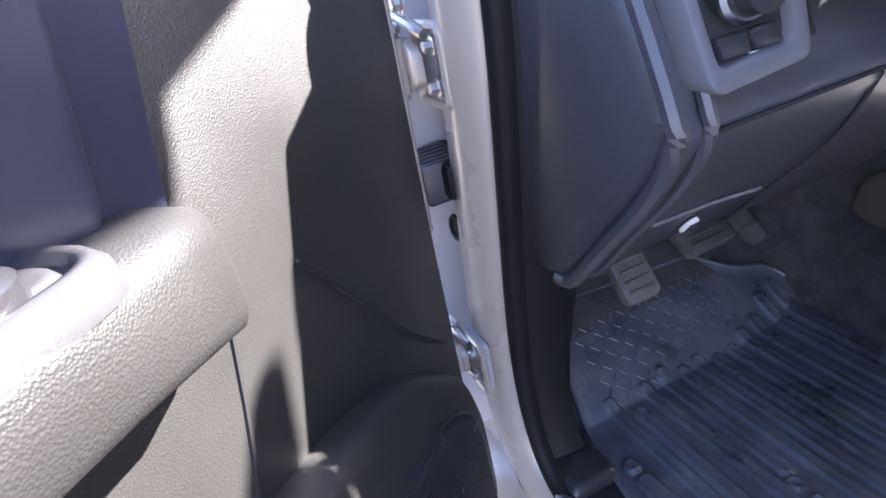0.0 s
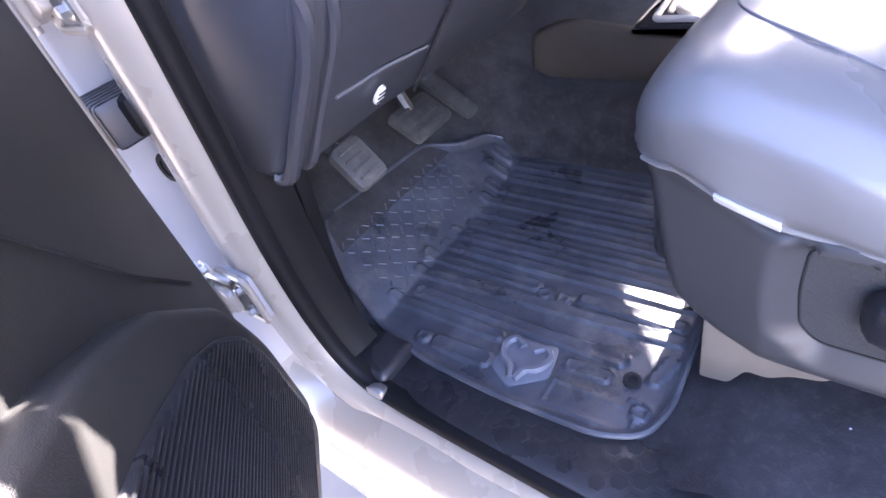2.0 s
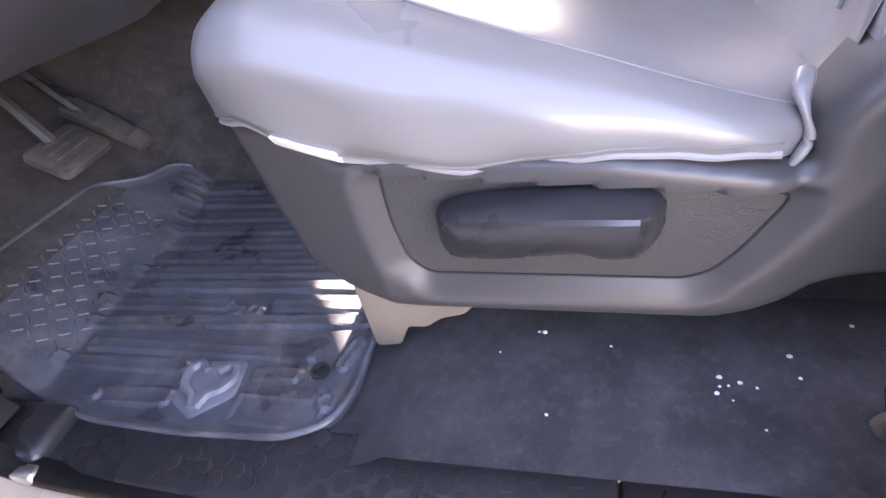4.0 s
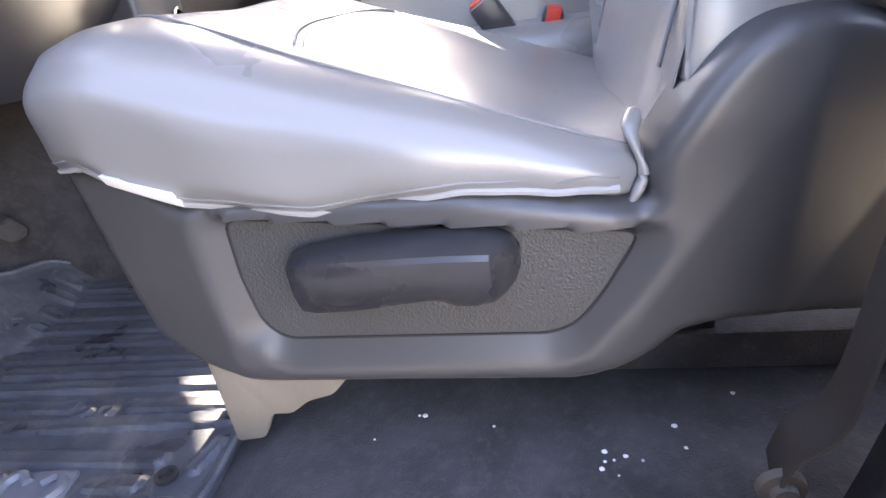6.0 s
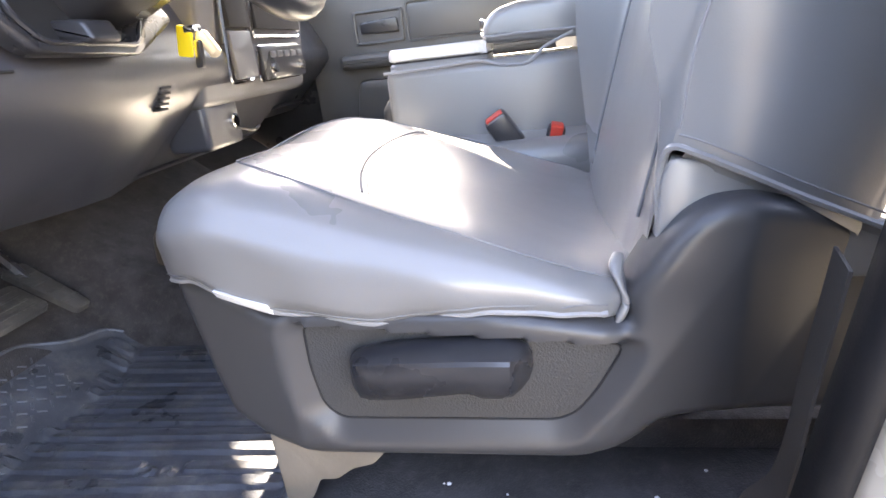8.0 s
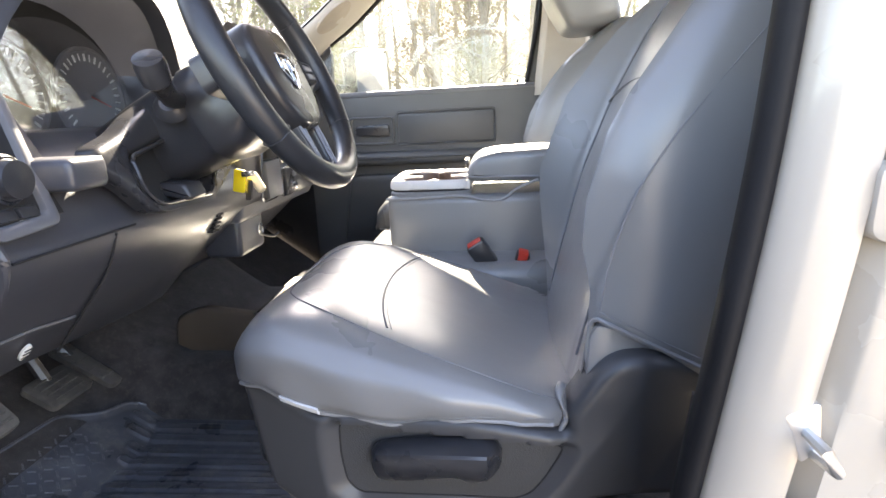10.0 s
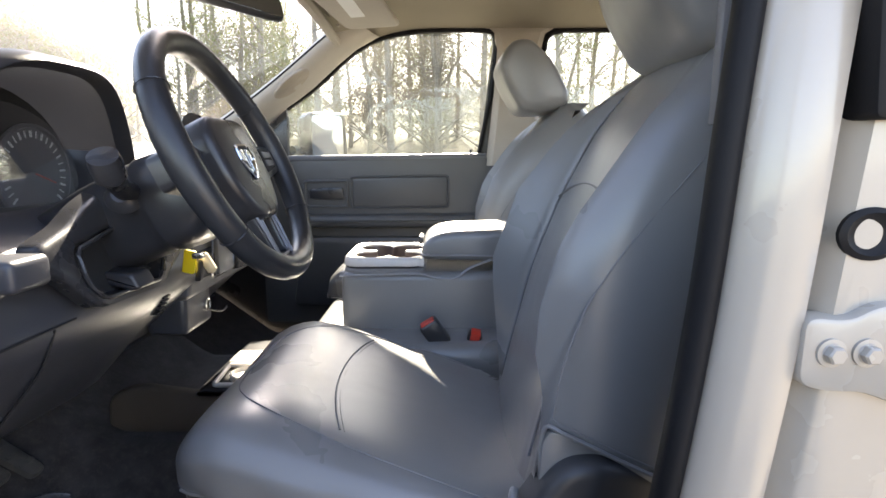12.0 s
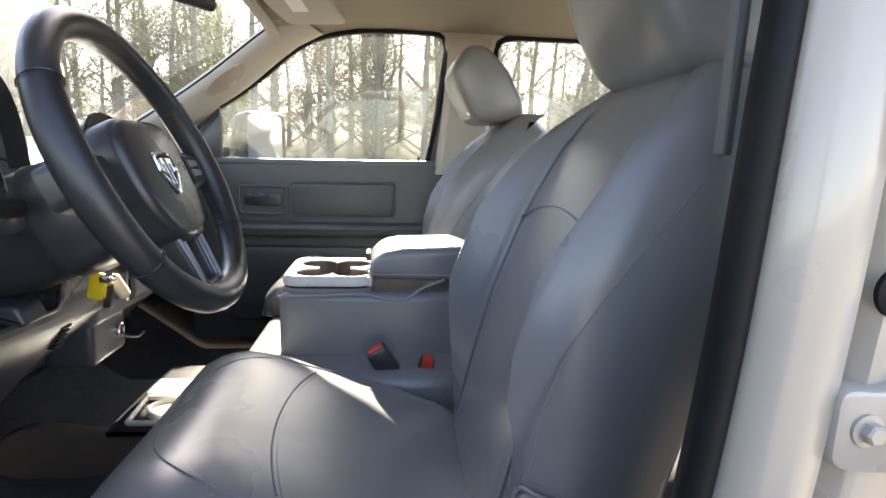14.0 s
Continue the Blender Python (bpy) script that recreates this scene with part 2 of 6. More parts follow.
def sweep(points, profile, frame_of):
    """Carry an open profile of (n, b) pairs along points; frame_of(i, tangent) gives the n and b directions."""
    pts = [Vector(p) for p in points]
    rings = []
    for i, p in enumerate(pts):
        d = (pts[min(i + 1, len(pts) - 1)] - pts[max(i - 1, 0)]).normalized()
        u, w = frame_of(i, d)
        rings.append([p + u * a + w * b for a, b in profile])
    return loft(rings, cap=False, closed=False)


def lerp(x, table):
    xs, ys = zip(*table)
    return float(np.interp(x, xs, ys))


def grow(bm, other):
    """Add the faces of another bmesh to bm."""
    me = bpy.data.meshes.new("t")
    other.to_mesh(me)
    other.free()
    bm.from_mesh(me)
    bpy.data.meshes.remove(me)
    return bm


def outline_gap(px, pz, loop):
    """Distance from points to a closed outline, and the nearest outline points."""
    a = np.array([(p[0], p[1]) for p in loop])
    ab = np.roll(a, -1, 0) - a
    q = np.stack([px, pz], -1)[:, None, :]
    t = np.clip(((q - a) * ab).sum(-1) / np.maximum((ab ** 2).sum(-1), 1e-12), 0, 1)
    near = a + ab * t[..., None]
    d = np.linalg.norm(near - q, axis=-1)
    k = d.argmin(1)
    i = np.arange(len(k))
    return d[i, k], near[i, k]


def within(px, pz, loop):
    inside = np.zeros(len(px), bool)
    for i in range(len(loop)):
        (x0, z0), (x1, z1) = loop[i - 1][:2], loop[i][:2]
        if z0 != z1:
            inside ^= ((z0 > pz) != (z1 > pz)) & (px < (x1 - x0) * (pz - z0) / (z1 - z0) + x0)
    return inside


def relief(outer, hole, step, depth, back):
    """A moulded cover: an outline in x and z with a hole; depth(x, z, outer gap, hole gap, hole direction) gives y, and the rims turn back to y + back."""
    xs = np.arange(min(p[0] for p in outer) - step, max(p[0] for p in outer) + step, step)
    zs = np.arange(min(p[1] for p in outer) - step, max(p[1] for p in outer) + step, step)
    bm = bmesh.new()
    verts = {}
    cx, cz = np.meshgrid(xs[:-1] + step / 2, zs[:-1] + step / 2, indexing="ij")
    ok = within(cx.ravel(), cz.ravel(), outer)
    if hole:
        ok &= ~within(cx.ravel(), cz.ravel(), hole)
    ok = ok.reshape(cx.shape)
    def vert(i, j):
        if (i, j) not in verts:
            verts[i, j] = bm.verts.new((xs[i], 0, zs[j]))
        return verts[i, j]
    for i, j in zip(*np.nonzero(ok)):
        bm.faces.new((vert(i, j), vert(i + 1, j), vert(i + 1, j + 1), vert(i, j + 1)))
    vs = bm.verts[:]
    px, pz = np.array([v.co.x for v in vs]), np.array([v.co.z for v in vs])
    do, no = outline_gap(px, pz, outer)
    dh, nh = outline_gap(px, pz, hole) if hole else (do + 9, no)
    for k, v in enumerate(vs):
        if v.is_boundary:
            v.co.x, v.co.z = no[k] if do[k] < dh[k] else nh[k]
    px, pz = np.array([v.co.x for v in vs]), np.array([v.co.z for v in vs])
    do, no = outline_gap(px, pz, outer)
    dh, nh = outline_gap(px, pz, hole) if hole else (do + 9, no)
    for k, v in enumerate(vs):
        w = Vector((px[k] - nh[k][0], pz[k] - nh[k][1]))
        v.co.y = depth(px[k], pz[k], do[k], dh[k], w.normalized() if w.length > 1e-6 else w)
    rim = [e for e in bm.edges if e.is_boundary]
    got = bmesh.ops.extrude_edge_only(bm, edges=rim)
    for v in got["geom"]:
        if isinstance(v, bmesh.types.BMVert):
            v.co.y += back
    return bm


# ---- the cab's shell ----
Y = Vector((0, 1, 0))
XC = 0.92  # the cab's middle, across
SIDE_IN, SIDE_OUT = 1.80, 1.92


def floor_height(x, y):
    toe = max(0.0, 0.05 - x) * 0.75
    rise = lerp(x, [(-1, 0.0), (0.49, 0.0), (0.54, 0.035), (0.9, 0.05), (1.2, 0.05), (1.4, 0.0), (3, 0)])
    d = abs(y - XC)
    hump = 0.13 * max(0.0, min(1.0, (0.36 - d) / 0.10))
    hump = hump * hump * (3 - 2 * hump / 0.13) / 0.13 if hump > 0 else 0.0
    return 0.672 + max(min(toe, 0.3), 0) + max(rise, hump)


def grid(xs, ys, height):
    bm = bmesh.new()
    rows = [[bm.verts.new((x, y, height(x, y))) for y in ys] for x in xs]
    for a, b in zip(rows, rows[1:]):
        for i in range(len(ys) - 1):
            bm.faces.new((a[i], a[i + 1], b[i + 1], b[i]))
    return bm


tagged(part("floor", grid(np.arange(-0.36, 2.25, 0.03), np.arange(0.10, 1.80, 0.03), floor_height), CARPET, angle=60),
       "worn charcoal carpet of the truck cab floor", "floor", kind="structure")
tagged(part("firewall", box(-0.44, -0.36, 0.05, 1.82, 0.75, 1.45, 0.01), CARPET), "dark carpeted firewall behind the pedals", "wall", kind="structure")
tagged(part("wall_rear", box(2.22, 2.28, 0.08, 1.85, 0.6, 1.42, 0.01), PLASTIC), "grey rear wall of the cab below the back glass", "wall", kind="structure")

# door opening of the driver's side
OPENING = spline([(0.26, 0.045, 1.82), (0.115, 0.045, 1.45), (0.088, 0.045, 1.22), (0.066, 0.045, 1.05), (0.05, 0.045, 0.90), (0.056, 0.045, 0.78),
                  (0.088, 0.045, 0.70), (0.155, 0.045, 0.668), (0.32, 0.045, 0.66), (0.60, 0.045, 0.66), (0.79, 0.045, 0.665), (0.880, 0.045, 0.70),
                  (0.922, 0.045, 0.80), (0.954, 0.045, 1.00), (0.985, 0.045, 1.25), (1.003, 0.05, 1.47), (1.05, 0.09, 1.80)], 6)


def opening_frame(i, d):
    return Y.cross(d).normalized(), -Y


rim = sweep(OPENING, [(-0.001, -0.014), (0.0, -0.008), (0.001, 0.0), (0.004, 0.009), (0.014, 0.019), (0.034, 0.027), (0.058, 0.026), (0.068, 0.012), (0.074, -0.004)], opening_frame)
tagged(part("door_opening_rim", rim, PAINT, angle=60), "white painted flange round the open driver's doorway", "door frame", kind="structure")
seal_shape = [(-0.014, -0.02), (-0.018, -0.006), (-0.016, 0.004), (-0.008, 0.009), (0.0, 0.006), (0.002, -0.002)]
tagged(part("door_seal", sweep(OPENING, seal_shape, opening_frame), RUBBER, angle=60), "black rubber weather seal round the doorway", "seal", kind="structure")
for wide, run in ((0.6, [p for p in OPENING if p.x < 0.30 and p.z > 0.70]),):
    lip_shape = [(-0.014 - 0.020 * wide, -0.055), (-0.014 - 0.018 * wide, -0.035), (-0.014 - 0.010 * wide, -0.018), (-0.015, -0.012), (-0.016, -0.03)]
    tagged(part("door_seal_lip", sweep(run, lip_shape, opening_frame), RUBBER, angle=60),
           "dark trim edge inside the doorway", "trim", kind="structure")

# hinge pillar of the front door
HINGE_LINE = [p for p in OPENING if p.x < 0.12 and p.z > 0.72]
pillar = sweep(HINGE_LINE, [(0.072, -0.002), (0.078, -0.020), (0.10, -0.026), (0.135, -0.024), (0.142, -0.010), (0.146, 0.03), (0.16, 0.042), (0.20, 0.045)], opening_frame)
hinge_pillar = tagged(part("hinge_pillar", pillar, SHADED_WHITE, angle=50), "white hinge pillar of the front door, shade put into its grey", "door frame", kind="structure")

sill = sweep([(-0.05, 0.03, 0.66), (0.3, 0.03, 0.648), (0.9, 0.03, 0.65), (1.3, 0.03, 0.65)], [(0.0, 0.0), (0.01, 0.02), (0.05, 0.06), (0.14, 0.075), (0.22, 0.05), (0.24, -0.2)], lambda i, d: (Vector((0, 0, -1)), -Y))
tagged(part("rocker_panel", sill, PAINT, angle=50), "white painted rocker below the doorway", "car body", kind="structure")

plate = thing("sill_plate", "black textured plastic sill plate along the doorway", "sill plate", kind="structure")
part("plate", box(0.13, 0.745, 0.050, 0.136, 0.655, 0.680, 0.006), PLASTIC_SMOOTH, plate)
part("end_plate", box(0.748, 0.98, 0.050, 0.136, 0.655, 0.679, 0.006), PLASTIC_SMOOTH, plate)
part("base", box(-0.02, 1.05, 0.050, 0.130, 0.56, 0.656, 0.004), PLASTIC_SMOOTH, plate)
part("corner_cover", box(0.02, 0.14, 0.052, 0.128, 0.64, 0.698, 0.012, 3), PLASTIC_SMOOTH, plate)
for k in range(29):
    for j in range(3):
        bm = lathe([(0.0105, 0), (0.0092, 0.0004)], Matrix.Translation((0.165 + k * 0.0195, 0.070 + j * 0.0225 + (0.01125 if k % 2 else 0), 0.6798)), 6)
        part("hexagon_stud", bm, PLASTIC_SMOOTH, plate, smooth=False)
part("clip", box(0.118, 0.15, 0.036, 0.055, 0.672, 0.692, 0.006), STEEL, plate, "bright metal clip")

# middle pillar of the driver's side, white outside and dark trim inside
bp = bmesh.new()
rings = []
for z in np.linspace(0.62, 1.95, 24):
    s = lerp(z, [(0.62, 0.968), (1.0, 1.03), (1.25, 1.058), (1.47, 1.078), (1.95, 1.15)])
    g = lerp(z, [(0.6, 0.6), (1.05, 1.0), (1.15, 0.45), (1.3, 0.9), (2, 1.0)])
    yo = lerp(z, [(0.6, 0.0), (1.47, 0.005), (1.95, 0.09)])
    rings.append([(s - 0.004, 0.055 + yo, z), (s + 0.012, 0.022 + yo, z), (s + 0.022, 0.018 + yo + 0.004 * g, z), (s + 0.036, 0.0175 + yo + 0.005 * g, z), (s + 0.055, 0.020 + yo + 0.004 * g, z),
                  (s + 0.080, 0.023 + yo, z), (s + 0.14, 0.026 + yo, z), (s + 0.155, 0.045 + yo, z), (s + 0.16, 0.12 + yo, z)])
tagged(part("middle_pillar", loft(rings, cap=False, closed=False), PAINT, angle=60), "white painted middle pillar with a bolted hinge leaf", "door frame", kind="structure")
rings = []
for z in np.linspace(0.70, 1.93, 12):
    s = lerp(z, [(0.6, 0.955), (1.0, 1.0), (1.25, 1.022), (1.47, 1.042), (1.95, 1.11)])
    yo = lerp(z, [(0.6, 0.0), (1.47, 0.005), (1.95, 0.09)])
    rings.append([(s + 0.035, 0.085 + yo, z), (s + 0.065, 0.12 + yo, z), (s + 0.10, 0.15 + yo, z), (s + 0.2, 0.15 + yo, z), (s + 0.22, 0.10 + yo, z)])
tagged(part("pillar_trim", loft(rings, cap=False, closed=False), PLASTIC, angle=50), "dark plastic trim on the inside of the middle pillar", "trim", kind="structure")
part("hidden_closer", box(1.26, 2.28, 0.02, 0.08, 0.55, 1.40, 0.01), PAINT).name = "wall_rear_door"
tagged(bpy.data.objects["wall_rear_door"], "white closed rear door of the cab", "car body", kind="structure")


def hexbolt(name, m, parent, mat, r=0.0095):
    b = lathe([(r * 1.55, 0), (r * 1.55, 0.0025), (r * 1.1, 0.003), (r * 1.05, 0.0035)], m, 20)
    grow(b, lathe([(r, 0.003), (r, 0.009), (r * 0.8, 0.0105)], m, 6))
    return part(name, b, mat, parent, angle=25)


OUT = Matrix.Rotation(radians(90), 4, "X")  # local z to -y
leaf = thing("steel_hinge", "white painted steel hinge leaf with two bolts", "hinge")
bm = prism(rounded([(1.043, 1.222), (1.044, 1.279), (1.079, 1.276), (1.099, 1.288), (1.284, 1.292), (1.284, 1.20), (1.124, 1.205), (1.096, 1.216), (1.069, 1.216)], 0.012), 0.014, 0.036, 0.004,
           front=lambda x, z: -max(0.0, x - 1.14) * 0.5)
part("leaf_plate", bm, PAINT, leaf)
for x in (1.065, 1.093):
    hexbolt("bolt", Matrix.Translation((x, 0.014, 1.250)) @ OUT, leaf, PAINT, 0.0075)
part("rust_line", tube([(1.042, 0.030, 1.225), (1.043, 0.030, 1.25), (1.044, 0.030, 1.27)], 0.0028, 6), RUST, leaf)
plug = thing("pillar_plug", "round black rubber plug in the white pillar", "plug")
part("plug_rim", lathe([(0.021, 0), (0.021, 0.004), (0.017, 0.006), (0.012, 0.002), (0.0, 0.001)], Matrix.Translation((1.094, 0.028, 1.342)) @ OUT @ Matrix.Diagonal((1.25, 1, 1, 1))), RUBBER, plug)
striker = thing("door_striker", "dull steel door striker bolted to the pillar", "striker")
part("striker_plate", prism(rounded([(1.0, 1.075), (1.03, 1.088), (1.035, 1.045), (1.02, 1.03), (1.012, 1.055)], 0.006), 0.018, 0.034, 0.002), STEEL, striker)
part("striker_pin", tube([(1.022, 0.02, 1.06), (1.022, -0.01, 1.06), (1.03, -0.012, 1.045), (1.03, 0.02, 1.04)], 0.005, 8), STEEL, striker)
bumper = thing("door_bumper", "black rubber door bumper on the pillar", "bumper")
part("bumper_block", prism(rounded([(1.10, 1.03), (1.105, 1.085), (1.15, 1.09), (1.16, 1.03)], 0.012), 0.005, 0.034, 0.004), RUBBER, bumper)
latch = thing("rear_door_edge", "dark rubber edge of the rear door", "seal")
part("edge_strip", prism(rounded([(1.076, 1.428), (1.058, 1.62), (1.07, 1.85), (1.13, 1.85), (1.125, 1.62), (1.12, 1.428)], 0.006), 0.012, 0.05, 0.004), RUBBER, latch)

# roof, glass openings and the far side
def header_x(y):
    return 0.375 - 0.02 * (1 - ((y - XC) / 0.8) ** 2) + 0.06 * max(0.0, min(1.0, (0.80 - y) / 0.12))


def lining(t, y):
    """The headliner's height: it curls down to the heads of the passenger side windows."""
    top = lerp(t, [(0.0, 1.845), (0.1, 1.925), (0.4, 1.955), (1.0, 1.93)])
    x = header_x(y) * (1 - t) + 2.25 * t
    if y < 1.30:
        return x, top - 0.10 * max(0.0, (XC - y) / 0.82) ** 5
    edge = lerp(x, [(0.36, 1.80), (0.42, 1.803), (0.477, 1.835), (0.59, 1.868), (0.68, 1.879), (2.25, 1.878)])
    return x, edge + (top - edge) * (1 - ((y - 1.30) / 0.49) ** 2.6)


roof = []
for t in (0.0, 0.015, 0.03, 0.05, 0.075, 0.10, 0.14, 0.2, 0.3, 0.4, 0.55, 0.75, 1.0):
    ys = list(np.linspace(0.14, 1.28, 12)) + list(np.linspace(1.34, 1.79, 14))
    under = [Vector((lining(t, y)[0], y, lining(t, y)[1])) for y in ys]
    roof.append(under + [p + Vector((0, 0, 0.05)) for p in reversed(under)])
tagged(part("ceiling", loft(roof), HEADLINER, angle=60), "tan cloth headliner under the cab roof, coloured dark as in shade", "ceiling", kind="structure")

# passenger side: sill wall, pillars
far = tagged(new("passenger_side"), "dark far side of the cab with tan window pillars", "car body", kind="structure")
part("lower_body", box(-0.45, 2.28, SIDE_IN + 0.02, SIDE_OUT, 0.55, 1.36, 0.01), PAINT, far)
part("roof_rail", tube(spline([(0.50, 1.775, 1.895), (0.62, 1.775, 1.92), (0.9, 1.775, 1.935), (1.4, 1.775, 1.935), (2.25, 1.775, 1.92)], 5), 0.035, 10), TAN, far)
part("middle_pillar", loft([[(x0, SIDE_IN - d * 0.5, z), (x0 + 0.02, SIDE_IN - d, z), (x1 - 0.02, SIDE_IN - d, z), (x1, SIDE_IN - d * 0.5, z), (x1, SIDE_IN + 0.05, z), (x0, SIDE_IN + 0.05, z)]
                            for x0, x1, z, d in ((0.93, 1.14, 1.36, 0.06), (0.955, 1.13, 1.6, 0.055), (0.968, 1.135, 1.80, 0.04), (0.955, 1.15, 1.86, 0.025), (0.92, 1.19, 1.885, 0.006))]), TAN, far)
rings = []
for wx, wz, vx, vz in ((-0.20, 1.42, -0.02, 1.45), (-0.036, 1.525, 0.134, 1.575), (0.089, 1.612, 0.218, 1.630), (0.165, 1.668, 0.262, 1.662), (0.235, 1.724, 0.300, 1.695), (0.31, 1.785, 0.36, 1.748), (0.375, 1.835, 0.43, 1.803), (0.44, 1.88, 0.52, 1.85)):
    a, b, n = Vector((wx, 1.63, wz)), Vector((vx, 1.785, vz)), Vector((0.565, -0.386, -0.729))
    rings.append([a + Vector((-0.01, 0.05, 0.03)), a + Vector((-0.004, 0.004, 0.006)), a] + [a.lerp(b, k) + n * 0.022 * (1 - (2 * k - 1) ** 4) for k in (0.1, 0.22, 0.4, 0.6, 0.78, 0.9)] + [b, b + Vector((0, 0.02, 0.0))])
part("front_pillar", loft(rings, cap=False, closed=False), TAN, far, "tan front pillar cover", angle=60)
part("pillar_gasket", tube([r[1] for r in rings[:-1]], 0.004, 6), RUBBER, far)
part("tweeter_pad", lathe([(1.0, -0.006), (1.0, 0.001), (0.93, 0.004), (0.0, 0.005)], Matrix(((0.786, -0.251, 0.565, 0.207), (0.0, -0.913, -0.386, 1.6640), (0.618, 0.321, -0.729, 1.660), (0, 0, 0, 1))) @ Matrix.Diagonal((0.082, 0.040, 1, 1)), 36), material("speaker_cloth", (0.36, 0.31, 0.25), 0.9, bump=0.5, size=1500), far, "tan speaker cloth")
near = tagged(new("driver_side_roof"), "tan rail above the driver's door", "car body", kind="structure")
part("roof_rail", tube(spline([(-0.12, 0.10, 1.44), (0.06, 0.12, 1.60), (0.26, 0.14, 1.77), (0.5, 0.14, 1.87), (1.0, 0.13, 1.895), (2.25, 0.13, 1.88)], 5), 0.035, 10), TAN, near)
part("header", tube([(header_x(y), y, 1.85 - 0.05 * abs((y - XC) / 0.8) ** 3) for y in np.linspace(0.16, 1.68, 12)], 0.018, 8), TAN, near)
part("rear_corner", box(2.05, 2.28, 0.08, 0.2, 1.38, 1.92, 0.03), TAN, near)
part("rear_corner", box(2.05, 2.28, 1.66, 1.8, 1.38, 1.92, 0.03), TAN, near)

ws = [[(x - b * (1 - ((y - XC) / 0.8) ** 2), y, z) for y in np.linspace(0.10, 1.74, 14)] for x, z, b in ((-0.38, 1.36, 0.11), (-0.10, 1.545, 0.085), (0.13, 1.70, 0.055), (0.375, 1.858, 0.02))]
windshield = tagged(part("windshield", loft(ws, cap=False, closed=False), SCREEN), "raked clear windshield glass", "windshield", kind="structure")
windshield.visible_shadow = False
WINDOW_FRONT = [(0.140, 1.385), (0.146, 1.582), (0.227, 1.634), (0.308, 1.697), (0.366, 1.75), (0.42, 1.792), (0.477, 1.826), (0.53, 1.845), (0.590, 1.858), (0.677, 1.869), (0.80, 1.873), (0.90, 1.872), (0.935, 1.868), (0.956, 1.858), (0.969, 1.84), (0.972, 1.815), (0.949, 1.635), (0.898, 1.388)]
WINDOW_REAR = [(1.165, 1.40), (1.152, 1.795), (1.152, 1.825), (1.160, 1.845), (1.178, 1.861), (1.226, 1.871), (1.457, 1.873), (1.9, 1.86), (2.0, 1.40)]
for name, poly in (("window_1", WINDOW_FRONT), ("window_2", WINDOW_REAR)):
    w = tagged(part(name, prism(poly, 1.80, 1.804), GLASS), "clear side window glass on the passenger side", "window", kind="structure")
    w.visible_shadow = False
    line = [(x, 1.795, z) for x, z in poly[1:-1 if name == "window_2" else len(poly)]]
    part("glass_run", tube(line, 0.0095, 6), RUBBER, w)

# Pale strip standing for the lit upper edge of the dark pillar trim
guide = thing("belt_guide", "pale grey strip for the lit upper edge of the pillar trim", "belt guide")
part("lit_trim_strip", prism(rounded([(1.020, 1.431), (1.020, 1.56), (1.03, 1.70), (1.04, 1.70), (1.031, 1.56), (1.029, 1.431)], 0.002), 0.137, 0.15, 0.002), DASH_TRIM, guide)

# frames of the passenger side doors and the dark panel below the far dash
def out_by(poly, k):
    return [(0.763 + (x - 0.763) * k, 1.411 + (z - 1.411) * k) for x, z in poly]


FRAME_FRONT = WINDOW_FRONT[:9] + [(0.677, 1.8625), (0.80, 1.8655), (0.90, 1.868), (0.93, 1.866), (0.945, 1.855), (0.951, 1.835), (0.952, 1.815), (0.929, 1.635), (0.898, 1.388)]
for poly, around in ((FRAME_FRONT, [(0.0, 1.34), (0.0, 1.62), (0.34, 1.90), (0.62, 1.96), (1.05, 1.96), (1.05, 1.34)]),
                     (WINDOW_REAR, [(1.055, 1.34), (1.055, 1.96), (2.2, 1.96), (2.2, 1.34)])):
    part("door_frame", prism(around, 1.812, 1.826, 0.0, hole=out_by(poly, 1.010)), PLASTIC_SMOOTH, far)
part("inner_panel", box(-0.36, 2.2, 1.79, 1.815, 0.62, 1.37, 0.004), PLASTIC_SMOOTH, far, "black inner side panel")
decal = thing("pillar_label", "white sticker with a yellow border on the pillar", "label")
yo = 0.0195
bm = loft([[(0.975 + 0.016 * t + 0.006 * math.sin(t * 3), yo - 0.001, 0.925 + 0.062 * t), (1.03, yo + 0.003, 0.925 + 0.062 * t)] for t in np.linspace(0, 1, 9)], cap=False, closed=False)
part("sticker", bm, WHITE, decal)
part("yellow_border", tube([(0.975 + 0.016 * t + 0.006 * math.sin(t * 3), yo - 0.001, 0.925 + 0.062 * t) for t in np.linspace(0, 1, 9)], 0.0028, 6, flat=0.5), YELLOW, decal, "yellow border")
for k in range(9):
    t = 0.06 + k * 0.1
    part("text_bar", box(0.984 + 0.016 * t + 0.006 * math.sin(t * 3), 1.02, yo - 0.0025, yo - 0.0015, 0.925 + 0.062 * t, 0.927 + 0.062 * t), GAUGE, decal)
belt = thing("seat_belt", "dark brown seat belt webbing behind the seat", "seat belt")
strap = spline([(0.99, 0.17, 1.00), (0.977, 0.165, 0.90), (0.970, 0.16, 0.845), (0.962, 0.16, 0.802), (0.944, 0.165, 0.772), (0.938, 0.17, 0.735)], 5)
part("webbing", loft([[(p.x - 0.006, p.y - 0.022, p.z), (p.x + 0.006, p.y + 0.022, p.z), (p.x + 0.008, p.y + 0.021, p.z), (p.x - 0.004, p.y - 0.023, p.z)] for p in strap]), material("belt_webbing", (0.05, 0.043, 0.038), 0.75, bump=0.6, size=700), belt)
part("anchor_bolt", lathe([(0.016, 0), (0.015, 0.006), (0.009, 0.007), (0.008, 0.012), (0, 0.012)], Matrix.Translation((0.938, 0.155, 0.742)) @ OUT, 16), DARK_STEEL, belt)


